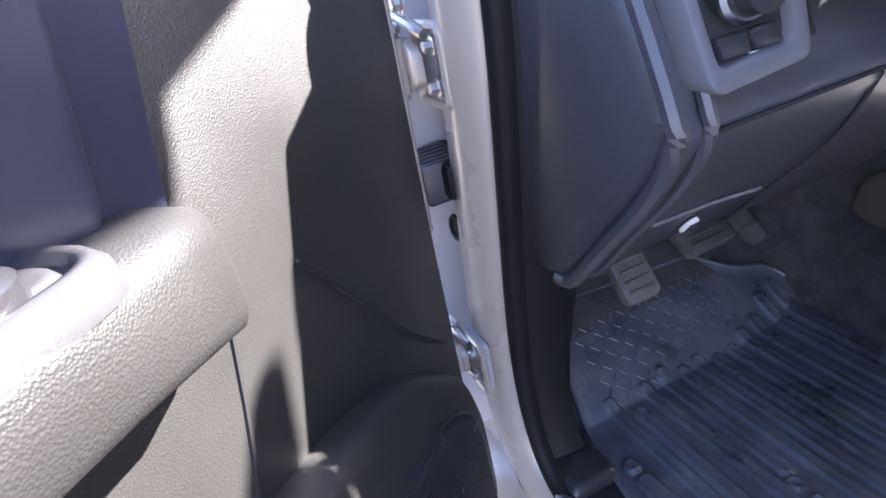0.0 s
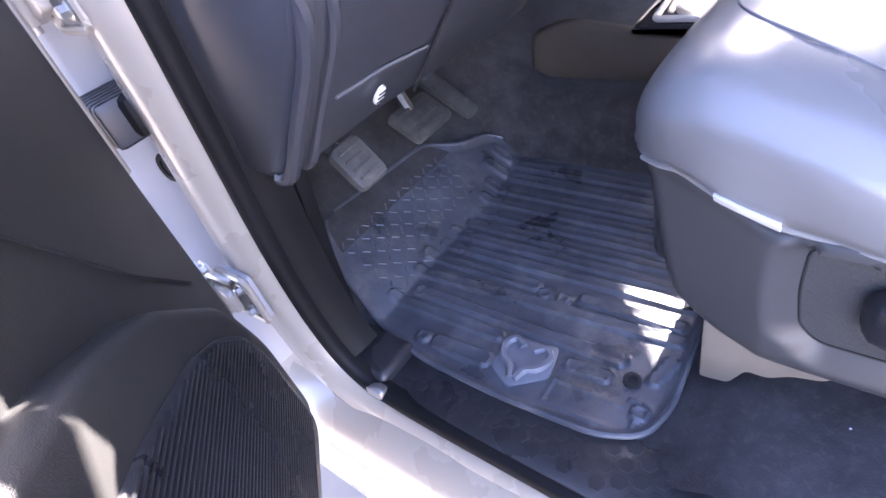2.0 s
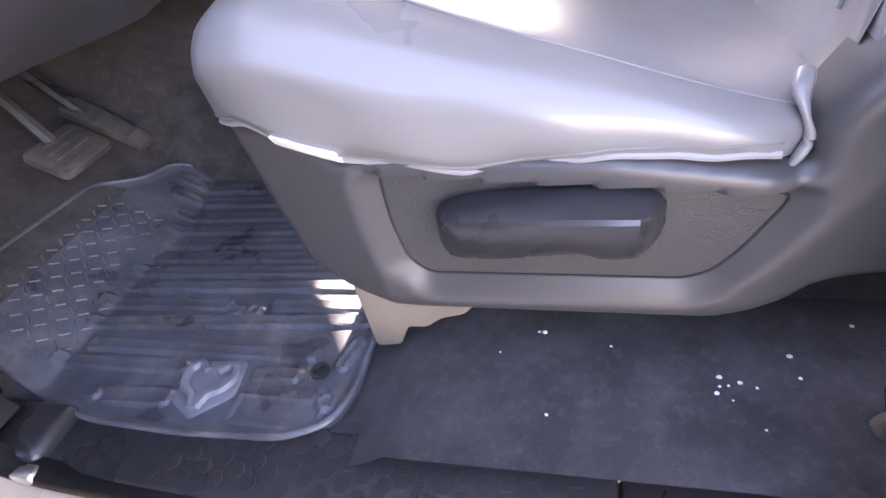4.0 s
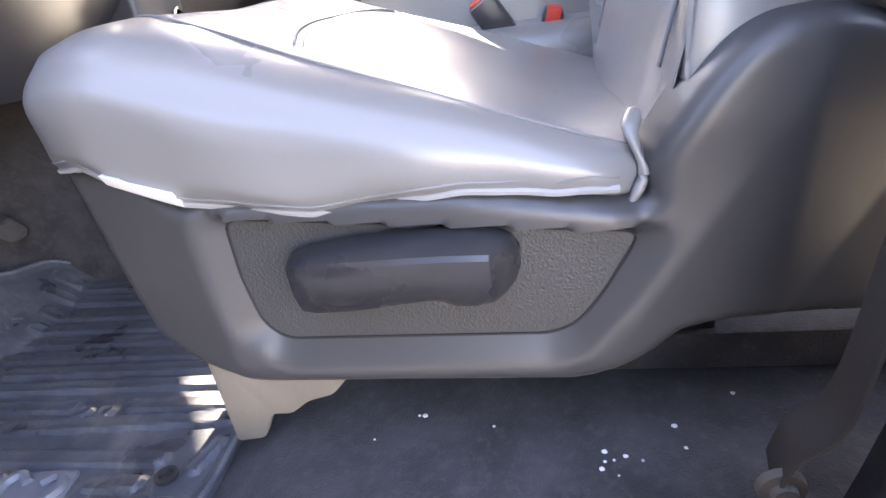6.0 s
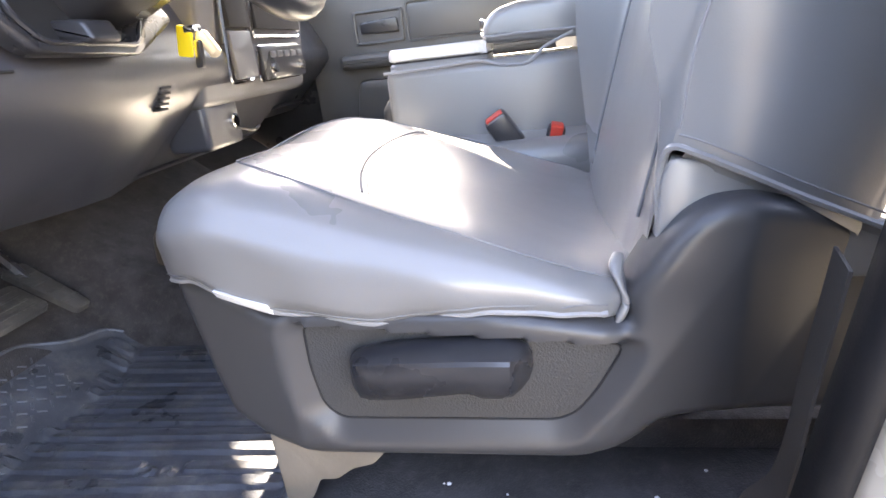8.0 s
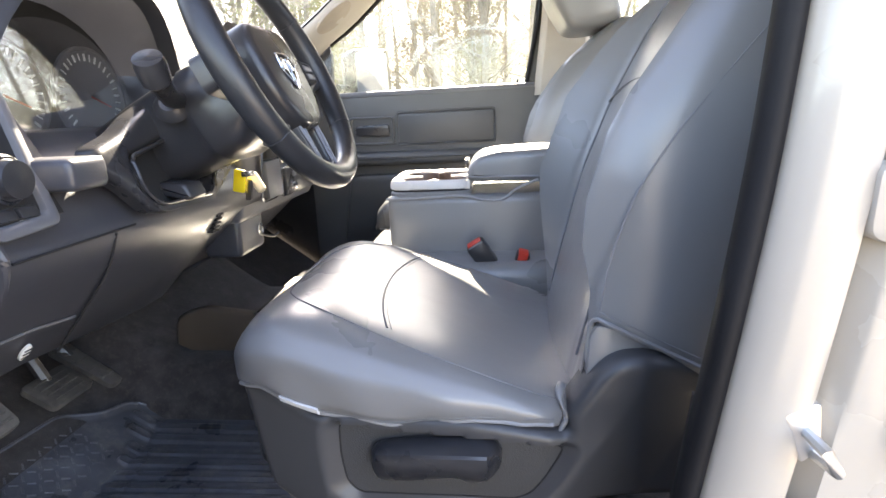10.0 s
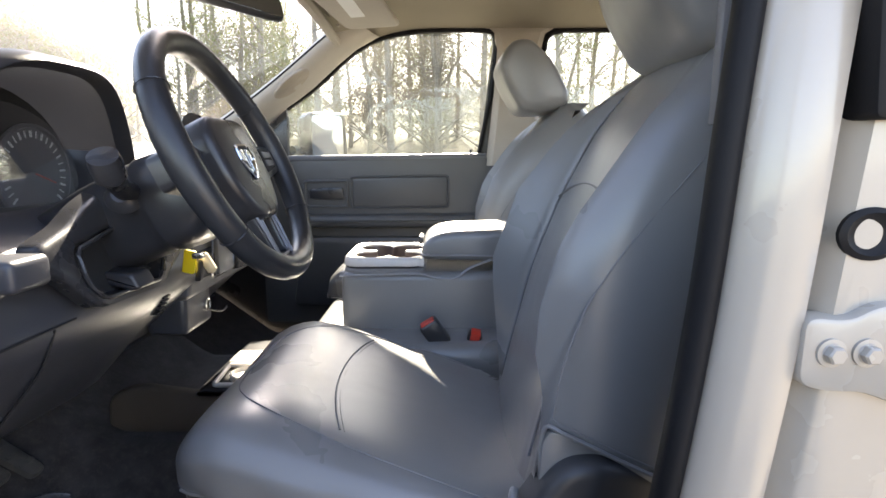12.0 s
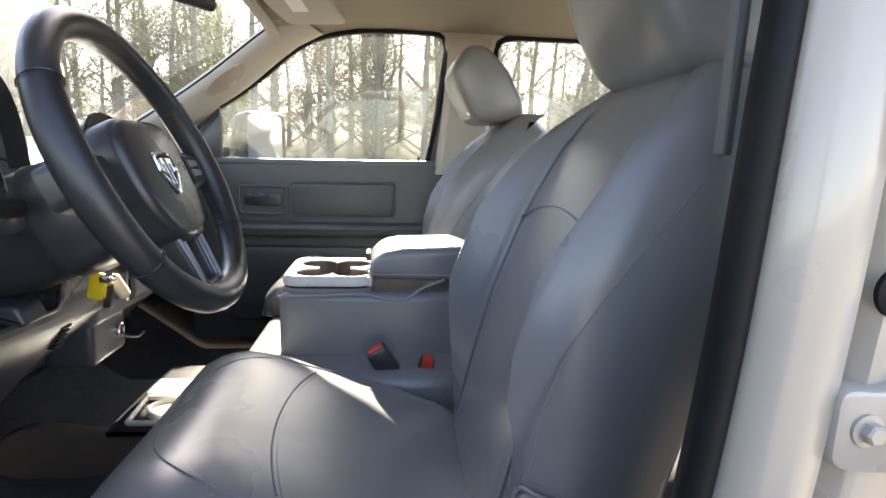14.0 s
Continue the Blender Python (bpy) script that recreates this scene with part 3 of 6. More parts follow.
# ---- driver's seat and its twin ----
def seat(name, label, yc, side, detailed, hx):
    """A bucket seat in grey vinyl covers; side: +1 with its trim towards -y."""
    root = thing(name, label, "seat", "front seats")
    top = [(0.405, 0.985), (0.415, 1.035), (0.44, 1.065), (0.47, 1.079), (0.51, 1.083), (0.56, 1.073), (0.617, 1.053), (0.712, 1.020), (0.81, 0.982), (0.90, 0.955), (0.93, 0.95)]
    low = [(0.40, 0.975), (0.464, 0.985), (0.5, 0.972), (0.547, 0.955), (0.647, 0.942), (0.741, 0.950), (0.80, 0.944), (0.93, 0.935)]
    half = [(0.405, 0.17), (0.42, 0.208), (0.45, 0.234), (0.50, 0.249), (0.6, 0.252), (0.72, 0.248), (0.80, 0.239), (0.84, 0.230), (0.86, 0.214), (0.93, 0.19)]
    def skin(x, q):
        """A point of the cushion cover at length x and angle q round it."""
        zt, zb, h = lerp(x, top), lerp(x, low) - 0.012, lerp(x, half)
        c, r = (zt + zb) / 2, (zt - zb) / 2
        k = lerp(x, [(0.40, 0.4), (0.43, 1), (1, 1)])
        ca, sa = math.cos(q), math.sin(q)
        yy = math.copysign(abs(ca) ** 0.34, ca) * h
        zz = math.copysign(abs(sa) ** (0.62 if sa > 0 else 0.36), sa) * r
        if sa > 0:
            zz -= 0.007 * math.exp(-(abs(yy) / h / 0.55) ** 2) * k
        if abs(ca) > 0.3 and x > 0.42:
            w = zz / r
            amp = lerp(x, [(0.42, 0.0), (0.50, 1.0), (0.70, 1.0), (0.83, 0.3), (0.93, 0.0)])
            yy += math.copysign(0.004 * math.exp(-((w + 0.35) / 0.2) ** 2) - 0.008 * math.exp(-((w - 0.15 + 0.8 * (x - 0.6)) / 0.2) ** 2), ca) * amp
            pull = math.exp(-((x - 0.82) / 0.05) ** 2)
            yy += math.copysign(0.0035 * pull * math.sin(95 * (zz - 0.9 * (0.845 - x)) * (1 + 2.2 * (x - 0.8))), ca)
        wob = 0.002 * math.sin(x * 23 + yy * 11) + 0.0015 * math.sin(x * 51 + zz * 60)
        return Vector((x, yc + yy + (wob if abs(ca) > 0.8 else 0), c + zz + 0.3 * wob))
    def flank(x, z, sgn, lift=0.0):
        """The point of the cover's side at height z, on the side sgn."""
        best = min((skin(x, math.pi * (1.5 + sgn * (0.5 - i / 120))) for i in range(60)), key=lambda p: abs(p.z - z))
        return best + Vector((0, sgn * lift, 0))
    rings = [[skin(x, 2 * math.pi * i / 64) for i in range(64)] for x in (0.403, 0.408, 0.416, 0.428, 0.442, 0.46, 0.48, 0.50, 0.52, 0.54, 0.56, 0.58, 0.60, 0.62, 0.64, 0.66, 0.68, 0.70, 0.72, 0.74, 0.76, 0.78, 0.80, 0.825, 0.838, 0.847, 0.854, 0.862, 0.88, 0.93)]
    part("cushion", loft(rings), VINYL, root, "grey vinyl cushion cover, slightly wrinkled", angle=80)
    def seam(points, r, nm, mat, **kw):
        return part(nm, tube(spline(points, 6), r, 6), mat, root, **kw)
    for sgn in (-1, 1):
        seam([flank(x, lerp(x, low) + 0.001, sgn, 0.0005) for x in np.linspace(0.425, 0.84, 22)], 0.0028, "welt", WELT)
        seam([flank(x, lerp(x, low) + 0.0085, sgn, 0.0) for x in np.linspace(0.425, 0.84, 22)], 0.0008, "seam", VINYL_SEAM)
    def cush(x, y):
        zt, zb, h = lerp(x, top), lerp(x, low) - 0.012, lerp(x, half)
        u = min(abs(y) / h, 0.995)
        zz = math.sqrt(max(0.0, 1 - u ** (2 / 0.34))) ** 0.62 * (zt - zb) / 2
        return (zt + zb) / 2 + zz - 0.006 * math.exp(-(u / 0.55) ** 2)
    if detailed:
        rows = []
        for x in np.linspace(0.497, 0.545, 9):
            zl = lerp(x, low) + 0.001
            rows.append([flank(x, zl + 0.012, -side, 0.0), flank(x, zl + 0.012, -side, 0.004), flank(x, zl + 0.004, -side, 0.006), flank(x, zl - 0.002, -side, 0.006), flank(x, zl - 0.002, -side, 0.0)])
        part("label_tag", loft(rows), TAG, root, "white sewn label tag", angle=40)
    # seams of the top: both sides, the front edge and the arc across
    for sgn in (-1, 1):
        pts = [(x, sgn * y) for x, y in ((0.85, 0.212), (0.80, 0.214), (0.72, 0.212), (0.64, 0.202), (0.58, 0.19), (0.53, 0.172), (0.49, 0.14), (0.465, 0.09), (0.455, 0.0))]
        seam([(x, yc + y, cush(x, y) + 0.0004) for x, y in pts], 0.0011, "seam", VINYL_SEAM)
    for dx in (0.0, 0.006):
        seam([(0.596 + dx + 0.035 * u * u, yc + u * 0.19, cush(0.596 + dx + 0.035 * u * u, u * 0.19) + 0.0002 - (0.0006 if dx else 0)) for u in np.linspace(-0.92, 0.92, 13)], 0.0014 if dx == 0 else 0.0006, "seam", VINYL_SEAM)

    # backrest
    insert = [(0.95, 0.865), (1.05, 0.888), (1.20, 0.925), (1.33, 0.975), (1.45, 1.035), (1.52, 1.085), (1.56, 1.13)]
    WIDE = [(0.95, 0.226), (1.1, 0.228), (1.3, 0.227), (1.40, 0.221), (1.48, 0.198), (1.52, 0.168), (1.55, 0.13)]
    bol = [(0.95, 0.872), (1.02, 0.866), (1.08, 0.860), (1.15, 0.852), (1.208, 0.850), (1.309, 0.897), (1.40, 0.955), (1.457, 0.999), (1.52, 1.075), (1.56, 1.13)]
    def hem(x, u, z):
        k = max(0.0, min(1.0, (abs(u) - 0.80) / 0.12)) * max(0.0, min(1.0, (x - 0.876) / 0.016))
        low_z = 0.955 + (1.077 - max(0.0, x - 0.890) * 0.48 - 0.955) * k
        return low_z + (z - 0.955) * (1.553 - low_z) / 0.598
    rings = []
    for z in (0.955, 0.965, 0.985, 1.02, 1.06, 1.11, 1.16, 1.21, 1.26, 1.31, 1.36, 1.40, 1.44, 1.475, 1.505, 1.53, 1.545, 1.553):
        w = lerp(z, WIDE)
        xi, xb = lerp(z, insert), lerp(z, bol)
        back = xi + lerp(z, [(0.95, 0.19), (1.3, 0.19), (1.5, 0.13), (1.56, 0.03)])
        ring = []
        for i in range(33):
            u = -1 + 2 * i / 32
            m = abs(u)
            f = max(0.0, min(1.0, (m - 0.68) / 0.22))
            f = f * f * (3 - 2 * f)
            edge = max(0.0, (m - 0.86) / 0.14)
            x = xi + (xb - xi) * f * (1.0 if u * side > 0 else 0.72 * max(0.0, min(1.0, (z - 1.0) / 0.14))) + 0.07 * edge ** 2 + 0.010 * (1 - m * m) * 0 - 0.006 * math.cos(u * 2.5)
            x += 0.004 * math.exp(-((m - 0.70) / 0.03) ** 2)
            ring.append((x, yc + u * w, hem(x, u, z)))
        for i in range(13):
            u = 1 - 2 * i / 12
            m = abs(u)
            ring.append((back - 0.03 * m ** 6 + 0.02 * (1 - m ** 4), yc + u * w * 0.985, hem(back, u, z)))
        rings.append(ring)
    part("backrest", loft(rings, cap=False), VINYL, root, "grey vinyl backrest cover", angle=70)
    for sgn in (-1, 1):
        seam([(lerp(z, insert) + 0.001, yc + sgn * 0.70 * lerp(z, WIDE), z) for z in np.linspace(1.0, 1.50, 10)], 0.0018, "seam", VINYL_SEAM)
        seam([(lerp(z, [(1.08, 0.892), (1.14, 0.900), (1.18, 0.911), (1.229, 0.929), (1.275, 0.956), (1.321, 0.990), (1.365, 1.026), (1.403, 1.058), (1.46, 1.105)]), yc + sgn * (lerp(z, WIDE) + 0.0002), z) for z in np.linspace(1.09, 1.45, 14)], 0.0012, "seam", VINYL_SEAM)
    seam([(lerp(1.335 + 0.028 * (1 - u * u), insert) - 0.004 - 0.003 * (1 - u * u), yc + u * 0.160, 1.328 + 0.03 * (1 - u * u)) for u in np.linspace(-1, 1, 11)], 0.002, "seam", VINYL_SEAM)
    # doubled hem of the cover at both sides
    for sgn in (-1, 1):
        roll = ((0.884, 1.012), (0.883, 1.043), (0.886, 1.066), (0.892, 1.075), (0.907, 1.070), (0.941, 1.053), (0.980, 1.033), (1.024, 1.012), (1.08, 0.985))
        hang = lambda x: 0.2285 - 1.1 * max(0.0, 0.900 - x)
        seam([(x, yc + sgn * hang(x), z) for x, z in roll], 0.0030, "hem_roll", VINYL, label="rolled hem of the cover")
        seam([(x + 0.003, yc + sgn * (hang(x) + 0.0008), z + 0.009) for x, z in roll[3:]], 0.0009, "seam", VINYL_SEAM)
        rows = [[(x + 0.012, yc + sgn * (hang(x) - 0.004), z - 0.004), (x + 0.016, yc + sgn * (hang(x) - 0.012), z - 0.016), (x + 0.016, yc + sgn * (hang(x) - 0.020), z - 0.045)] for x, z in roll[1:]]
        part("inner_fold", loft(rows, cap=False, closed=False), VINYL, root, "folded inner cover edge")
        under = rounded([(0.880, 0.960), (0.884, 1.050), (0.893, 1.066), (0.91, 1.062), (1.08, 0.985), (1.08, 0.955)], 0.006)
        part("inner_cover", prism(under, yc + sgn * 0.216, yc + sgn * 0.18, 0.003), VINYL, root)
    # headrest
    rings = []
    for i, yy in enumerate((-0.135, -0.132, -0.122, -0.10, -0.05, 0, 0.05, 0.10, 0.122, 0.132, 0.135)):
        k = (0.72, 0.84, 0.93, 0.98, 1, 1, 1, 0.98, 0.93, 0.84, 0.72)[i]
        out = rounded([(0.963, 1.508), (0.905, 1.600), (0.882, 1.668), (0.93, 1.738), (0.985, 1.742), (1.062, 1.670), (1.118, 1.565), (1.115, 1.525), (1.05, 1.508)], 0.03, 4)
        cx, cz = 1.0, 1.64
        q = k if detailed else k * 0.93
        rings.append([(cx + (p[0] - cx) * q + hx, yc + yy, cz + (0.018 if detailed else 0.008) + (p[1] - cz) * q) for p in out])
    part("headrest", loft(rings), VINYL, root, angle=60)
    for sgn in (-1, 1):
        seam([(0.905 + hx, yc + sgn * 0.121, 1.665), (0.95 + hx, yc + sgn * 0.124, 1.72), (1.0 + hx, yc + sgn * 0.122, 1.718), (1.05 + hx, yc + sgn * 0.122, 1.665), (1.095 + hx, yc + sgn * 0.122, 1.57)], 0.0012, "seam", VINYL_SEAM)

    # moulded side shield with a recessed grained panel and a lever
    shield = rounded([(0.424, 0.984), (0.480, 0.976), (0.545, 0.953), (0.575, 0.958), (0.74, 0.952), (0.860, 0.932), (0.8575, 0.960), (0.872, 0.985), (0.889, 1.010), (0.904, 1.026), (0.922, 1.035), (0.950, 1.037), (0.985, 1.027), (1.050, 1.000), (1.12, 0.965), (1.12, 0.815),
                      (1.03, 0.822), (0.962, 0.832), (0.914, 0.834), (0.884, 0.830), (0.866, 0.812), (0.845, 0.797), (0.812, 0.788), (0.565, 0.791), (0.505, 0.800), (0.454, 0.826), (0.440, 0.885)], 0.010, 3)
    hole = rounded([(0.566, 0.941), (0.855, 0.911), (0.829, 0.862), (0.812, 0.840), (0.794, 0.832), (0.587, 0.835), (0.571, 0.850), (0.565, 0.893)], 0.012, 4)
    ys = yc - side * 0.246
    ca, cb = Vector((0.845, 0.836)), Vector((0.926, 0.970))
    cn = Vector((cb.y - ca.y, ca.x - cb.x)).normalized()
    def moulding(x, z, do, dh, way):
        r = 0.015
        y = r - math.sqrt(max(0.0, r * r - max(0.0, r - do) ** 2))
        y += 0.33 * max(0.0, 0.545 - x) + 0.2 * max(0.0, 0.815 - z)
        wide = max(0.003, 0.027 * max(0.0, -way.x), 0.026 * max(0.0, -way.y), 0.022 * max(0.0, way.x))
        y += 0.013 * max(0.0, 1 - dh / wide)
        beyond = (Vector((x, z)) - ca).dot(cn)
        y += 0.16 * max(0.0, min(0.09, beyond)) + 0.22 * max(0.0, x - 0.945) + 0.05 * max(0.0, z - 0.985)
        y += 0.10 * max(0.0, min(0.04, -beyond)) * max(0.0, min(1.0, (0.975 - z) / 0.05)) * max(0.0, min(1.0, (x - 0.835) / 0.02))
        return ys + side * y
    sh = part("side_shield", relief(shield, hole, 0.0042, moulding, side * 0.045), PLASTIC, root, "charcoal plastic side shield", angle=50)
    part("recess_panel", prism(hole, ys + side * 0.0125, ys + side * 0.03, 0.0), GRAIN, sh, smooth=False)
    part("recess_gap", tube([(p[0], ys + side * 0.0122, p[1]) for p in hole], 0.0012, 5, closed=True), GAUGE, sh)
    rings = []
    for x, zt, zb, out in ((0.6075, 0.9035, 0.885, -0.004), (0.611, 0.911, 0.877, 0.004), (0.617, 0.9165, 0.8705, 0.010), (0.630, 0.920, 0.870, 0.014), (0.658, 0.924, 0.8725, 0.018), (0.69, 0.926, 0.877, 0.020), (0.714, 0.9265, 0.8798, 0.0205), (0.724, 0.9265, 0.878, 0.0205), (0.731, 0.9265, 0.8745, 0.0205),
                           (0.745, 0.926, 0.874, 0.0205), (0.757, 0.9245, 0.8755, 0.019), (0.765, 0.922, 0.880, 0.013), (0.772, 0.917, 0.887, 0.005), (0.7755, 0.911, 0.895, -0.004)):
        h = zt - zb
        out *= 1.35
        sect = ((0.012, zt - 0.003), (0.004, zt), (-out * 0.6, zt - 0.0035), (-out * 0.92, zt - 0.0065), (-out, zt - 0.010), (-out * 0.97, zt - h * 0.45), (-out * 0.80, zt - h * 0.78), (-out * 0.62, zb + 0.003), (-out * 0.45, zb + 0.0006), (0.004, zb), (0.012, zb + 0.003))
        rings.append([(x, ys + side * p, z) for p, z in sect])
    part("lever", loft(rings), PLASTIC_SMOOTH, root, "smooth black adjuster lever", angle=33)
    if detailed:  # gathered cloth at the rear corner of the cushion cover
        line = spline([(0.853, yc - side * 0.205, 0.982), (0.849, yc - side * 0.219, 0.975), (0.852, yc - side * 0.227, 0.962), (0.856, yc - side * 0.228, 0.948), (0.850, yc - side * 0.231, 0.934), (0.845, yc - side * 0.232, 0.929)], 5)
        part("cover_fold", tube(line, lambda t: 0.0052 + 0.0012 * math.sin(11 * t) - 0.002 * t, 10, flat=0.75), VINYL, root, "gathered fold of the cover", angle=70)
    # under-seat frame and rails
    part("front_valance", box(0.425, 0.48, yc - 0.19, yc + 0.20, 0.835, 0.965, 0.018, 3), PLASTIC, root)
    part("seat_pan", box(0.47, 0.96, yc - 0.21, yc + 0.21, 0.82, 0.945, 0.02), PLASTIC, root)
    for s in (-1, 1):
        part("rail", box(0.50, 1.15, yc + s * 0.13 - 0.02, yc + s * 0.13 + 0.02, 0.725, 0.765, 0.004), CARPET, root)
        part("riser", box(0.56, 0.60, yc + s * 0.13 - 0.012, yc + s * 0.13 + 0.012, 0.755, 0.85, 0.003), PLASTIC_SMOOTH, root)
        part("riser", box(0.90, 0.94, yc + s * 0.13 - 0.012, yc + s * 0.13 + 0.012, 0.755, 0.85, 0.003), PLASTIC_SMOOTH, root)
    return root


seat("driver_seat", "driver's seat in grey vinyl covers with charcoal side trim", 0.445, 1, True, 0.12)
seat("passenger_seat", "passenger seat in grey vinyl covers", 1.39, -1, False, 0.03)

# middle seat section folded into a console
con = thing("center_console", "fold-down middle seat console in grey vinyl with cup holders", "console")
bm = box(0.522, 0.97, 0.832, 1.07, 0.90, 1.134, 0.02, 4)
part("padded_body", bm, VINYL, con, "grey vinyl padded body")
part("welt", tube(spline([(0.522, 0.830, 1.128), (0.62, 0.829, 1.130), (0.70, 0.829, 1.133), (0.745, 0.829, 1.122), (0.79, 0.829, 1.122), (0.82, 0.829, 1.145), (0.87, 0.829, 1.165)], 4), 0.003, 6), WELT, con)
part("middle_cushion", box(0.44, 0.95, 0.71, 1.13, 0.90, 1.0, 0.03, 4), VINYL, con)
CUPS = [((sx, sy), 0.0405) for sx in (-0.040, 0.040) for sy in (-0.050, 0.050)] + [((0.0, 0.0), 0.036)]


def clover(k, z):
    """The joined outline of the four cup holders round the tray's middle."""
    out = []
    for i in range(96):
        a = 2 * math.pi * i / 96
        d = (math.cos(a), math.sin(a))
        far_root = 0.0
        for (cx, cy), r in CUPS:
            along, off = cx * d[0] + cy * d[1], cx * d[1] - cy * d[0]
            if abs(off) < r:
                far_root = max(far_root, along + math.sqrt(r * r - off * off))
        out.append((0.630 + d[0] * far_root * k, 0.951 + d[1] * far_root * k, z))
    return out


bm = prism([(0.540, 0.850), (0.540, 1.052), (0.716, 1.052), (0.716, 0.850)], 0.0, 0.02, 0.0, 1, hole=[(p[0], p[1]) for p in clover(1.0, 0)])
for v in bm.verts:
    x, y, z = v.co
    v.co = Vector((x, z, 1.165 - y))
tray = part("tray_top", bm, TRAY, con, "grey plastic tray with joined cup holders", angle=40)
lp = rounded([(0.526, 0.838), (0.526, 1.064), (0.72, 1.064), (0.72, 0.838)], 0.045, 6)
ring = [[(p[0] + (0.63 - p[0]) * k, p[1] + (0.951 - p[1]) * k, z) for p in lp] for k, z in ((0.03, 1.146), (-0.005, 1.148), (-0.005, 1.156), (0.01, 1.163), (0.05, 1.168), (0.115, 1.1655), (0.14, 1.155))]
part("tray_rim", loft(ring, cap=False), TRAY, tray, angle=50)
part("tray_apron", loft([[(p[0] + (0.63 - p[0]) * k, p[1] + (0.951 - p[1]) * k, z) for p in lp] for k, z in ((0.0, 1.10), (-0.005, 1.120), (0.0, 1.138), (0.03, 1.142))], cap=False), VINYL, tray, "grey vinyl apron under the tray")
part("tray_joint", loft([[(p[0] + (0.63 - p[0]) * 0.03, p[1] + (0.951 - p[1]) * 0.03, z) for p in lp] for z in (1.138, 1.148)], cap=False), GAUGE, tray)
# The shade inside the cups is put into the bowl's brown
part("cup_holder", loft([clover(1.005, 1.166), clover(0.985, 1.150), clover(0.96, 1.125), clover(0.90, 1.120), clover(0.3, 1.119), clover(0.01, 1.119)], cap=False), material("shaded_cup_plastic", (0.085, 0.060, 0.052), 0.4, bump=0.1, size=700, vary=0.15), tray, "cup holder bowl coloured dark brown as in shade", angle=40)
bm = prism(rounded([(0.708, 1.160), (0.712, 1.195), (0.735, 1.217), (0.775, 1.226), (0.92, 1.231), (0.96, 1.222), (0.96, 1.153)], 0.02), 0.85, 1.055, 0.016, 4)
lid = part("padded_lid", bm, VINYL, con, "grey vinyl padded armrest lid")
part("lid_latch", box(0.700, 0.712, 0.93, 0.99, 1.185, 1.205, 0.004), PLASTIC_SMOOTH, lid)
part("lid_welt", tube(spline([(0.708, 0.862, 1.178), (0.72, 0.849, 1.172), (0.80, 0.848, 1.172), (0.95, 0.848, 1.168)], 4), 0.0025, 6), WELT, lid)

buckle = thing("seat_belt_buckle", "black seat belt buckle with a red release", "buckle")
def buckle_at(root, x, y, z, tilt, red_front, size):
    m = pose(x, y, z, 12, tilt, 0) @ Matrix.Scale(size, 4)
    b = box(-0.017, 0.017, -0.014, 0.014, -0.06, 0.025, 0.005)
    b.transform(m)
    part("buckle_body", b, PLASTIC_SMOOTH, root)
    r = box(-0.012, 0.012, -0.0155, 0.0155, 0.0, 0.0285, 0.003) if red_front else box(-0.013, 0.013, -0.008, 0.008, 0.02, 0.0275, 0.002)
    r.transform(m)
    part("release_button", r, RED, root, "red release button")
buckle_at(buckle, 0.742, 0.755, 1.015, -32, False, 1.25)
buckle_two = thing("seat_belt_buckle", "small black buckle with a bright red button", "buckle")
buckle_at(buckle_two, 0.828, 0.762, 0.994, 14, True, 0.9)


# ---- steering wheel ----
WC, WT = Vector((0.4465, 0.4526, 1.399)), radians(25)
# wheel frame: local z along the column towards the driver, local y up
WM = Matrix.Translation(WC) @ Matrix(((0, -math.sin(WT), math.cos(WT), 0), (1, 0, 0, 0), (0, math.cos(WT), math.sin(WT), 0), (0, 0, 0, 1)))
wheel = thing("steering_wheel", "black leather steering wheel with a silver lower spoke", "steering wheel")


HUB = WM @ Matrix.Translation((0, -0.010, 0.006))


def wheel_part(name, bm, mat, label="", parent=None, angle=40):
    bm.transform(HUB if name in ("airbag_pad", "emblem", "emblem_mark", "spoke", "button_pad", "button") else WM)
    return part(name, bm, mat, parent or wheel, label, angle=angle)


R = 0.1855
rings = []
for k in range(64):
    a = 2 * math.pi * k / 64
    d = Vector((math.cos(a), math.sin(a), 0))
    th = 0.0172 + 0.002 * math.cos(2 * a) ** 2
    rings.append([d * (R + th * math.cos(b)) + Vector((0, 0, th * 1.1 * math.sin(b))) for b in (2 * math.pi * j / 14 for j in range(14))])
rings.append(rings[0])
bm = loft(rings, cap=False)
bmesh.ops.remove_doubles(bm, verts=bm.verts, dist=1e-6)
wheel_part("rim", bm, LEATHER, "black stitched leather rim", angle=80)
for a in (30, 150, 215, 325):
    d = Vector((math.cos(radians(a)), math.sin(radians(a)), 0))
    bm = tube([d * (R + 0.0188 * math.cos(b)) + Vector((0, 0, 0.0206 * math.sin(b))) for b in (2 * math.pi * j / 16 for j in range(16))], 0.0009, 5, closed=True)
    wheel_part("rim_seam", bm, PLASTIC_SMOOTH)


def flat_prism(poly, z0, z1, bevel, dome=0.0):
    """An outline in the wheel's plane, thick from z0 to z1 (towards the driver)."""
    b = prism([(x, y) for x, y in poly], -z1, -z0, bevel, 3)
    for v in b.verts:
        x, y, z = v.co
        v.co = Vector((x, z, -y - (dome * (x * x + z * z) if -y > (z0 + z1) / 2 else 0)))
    return b


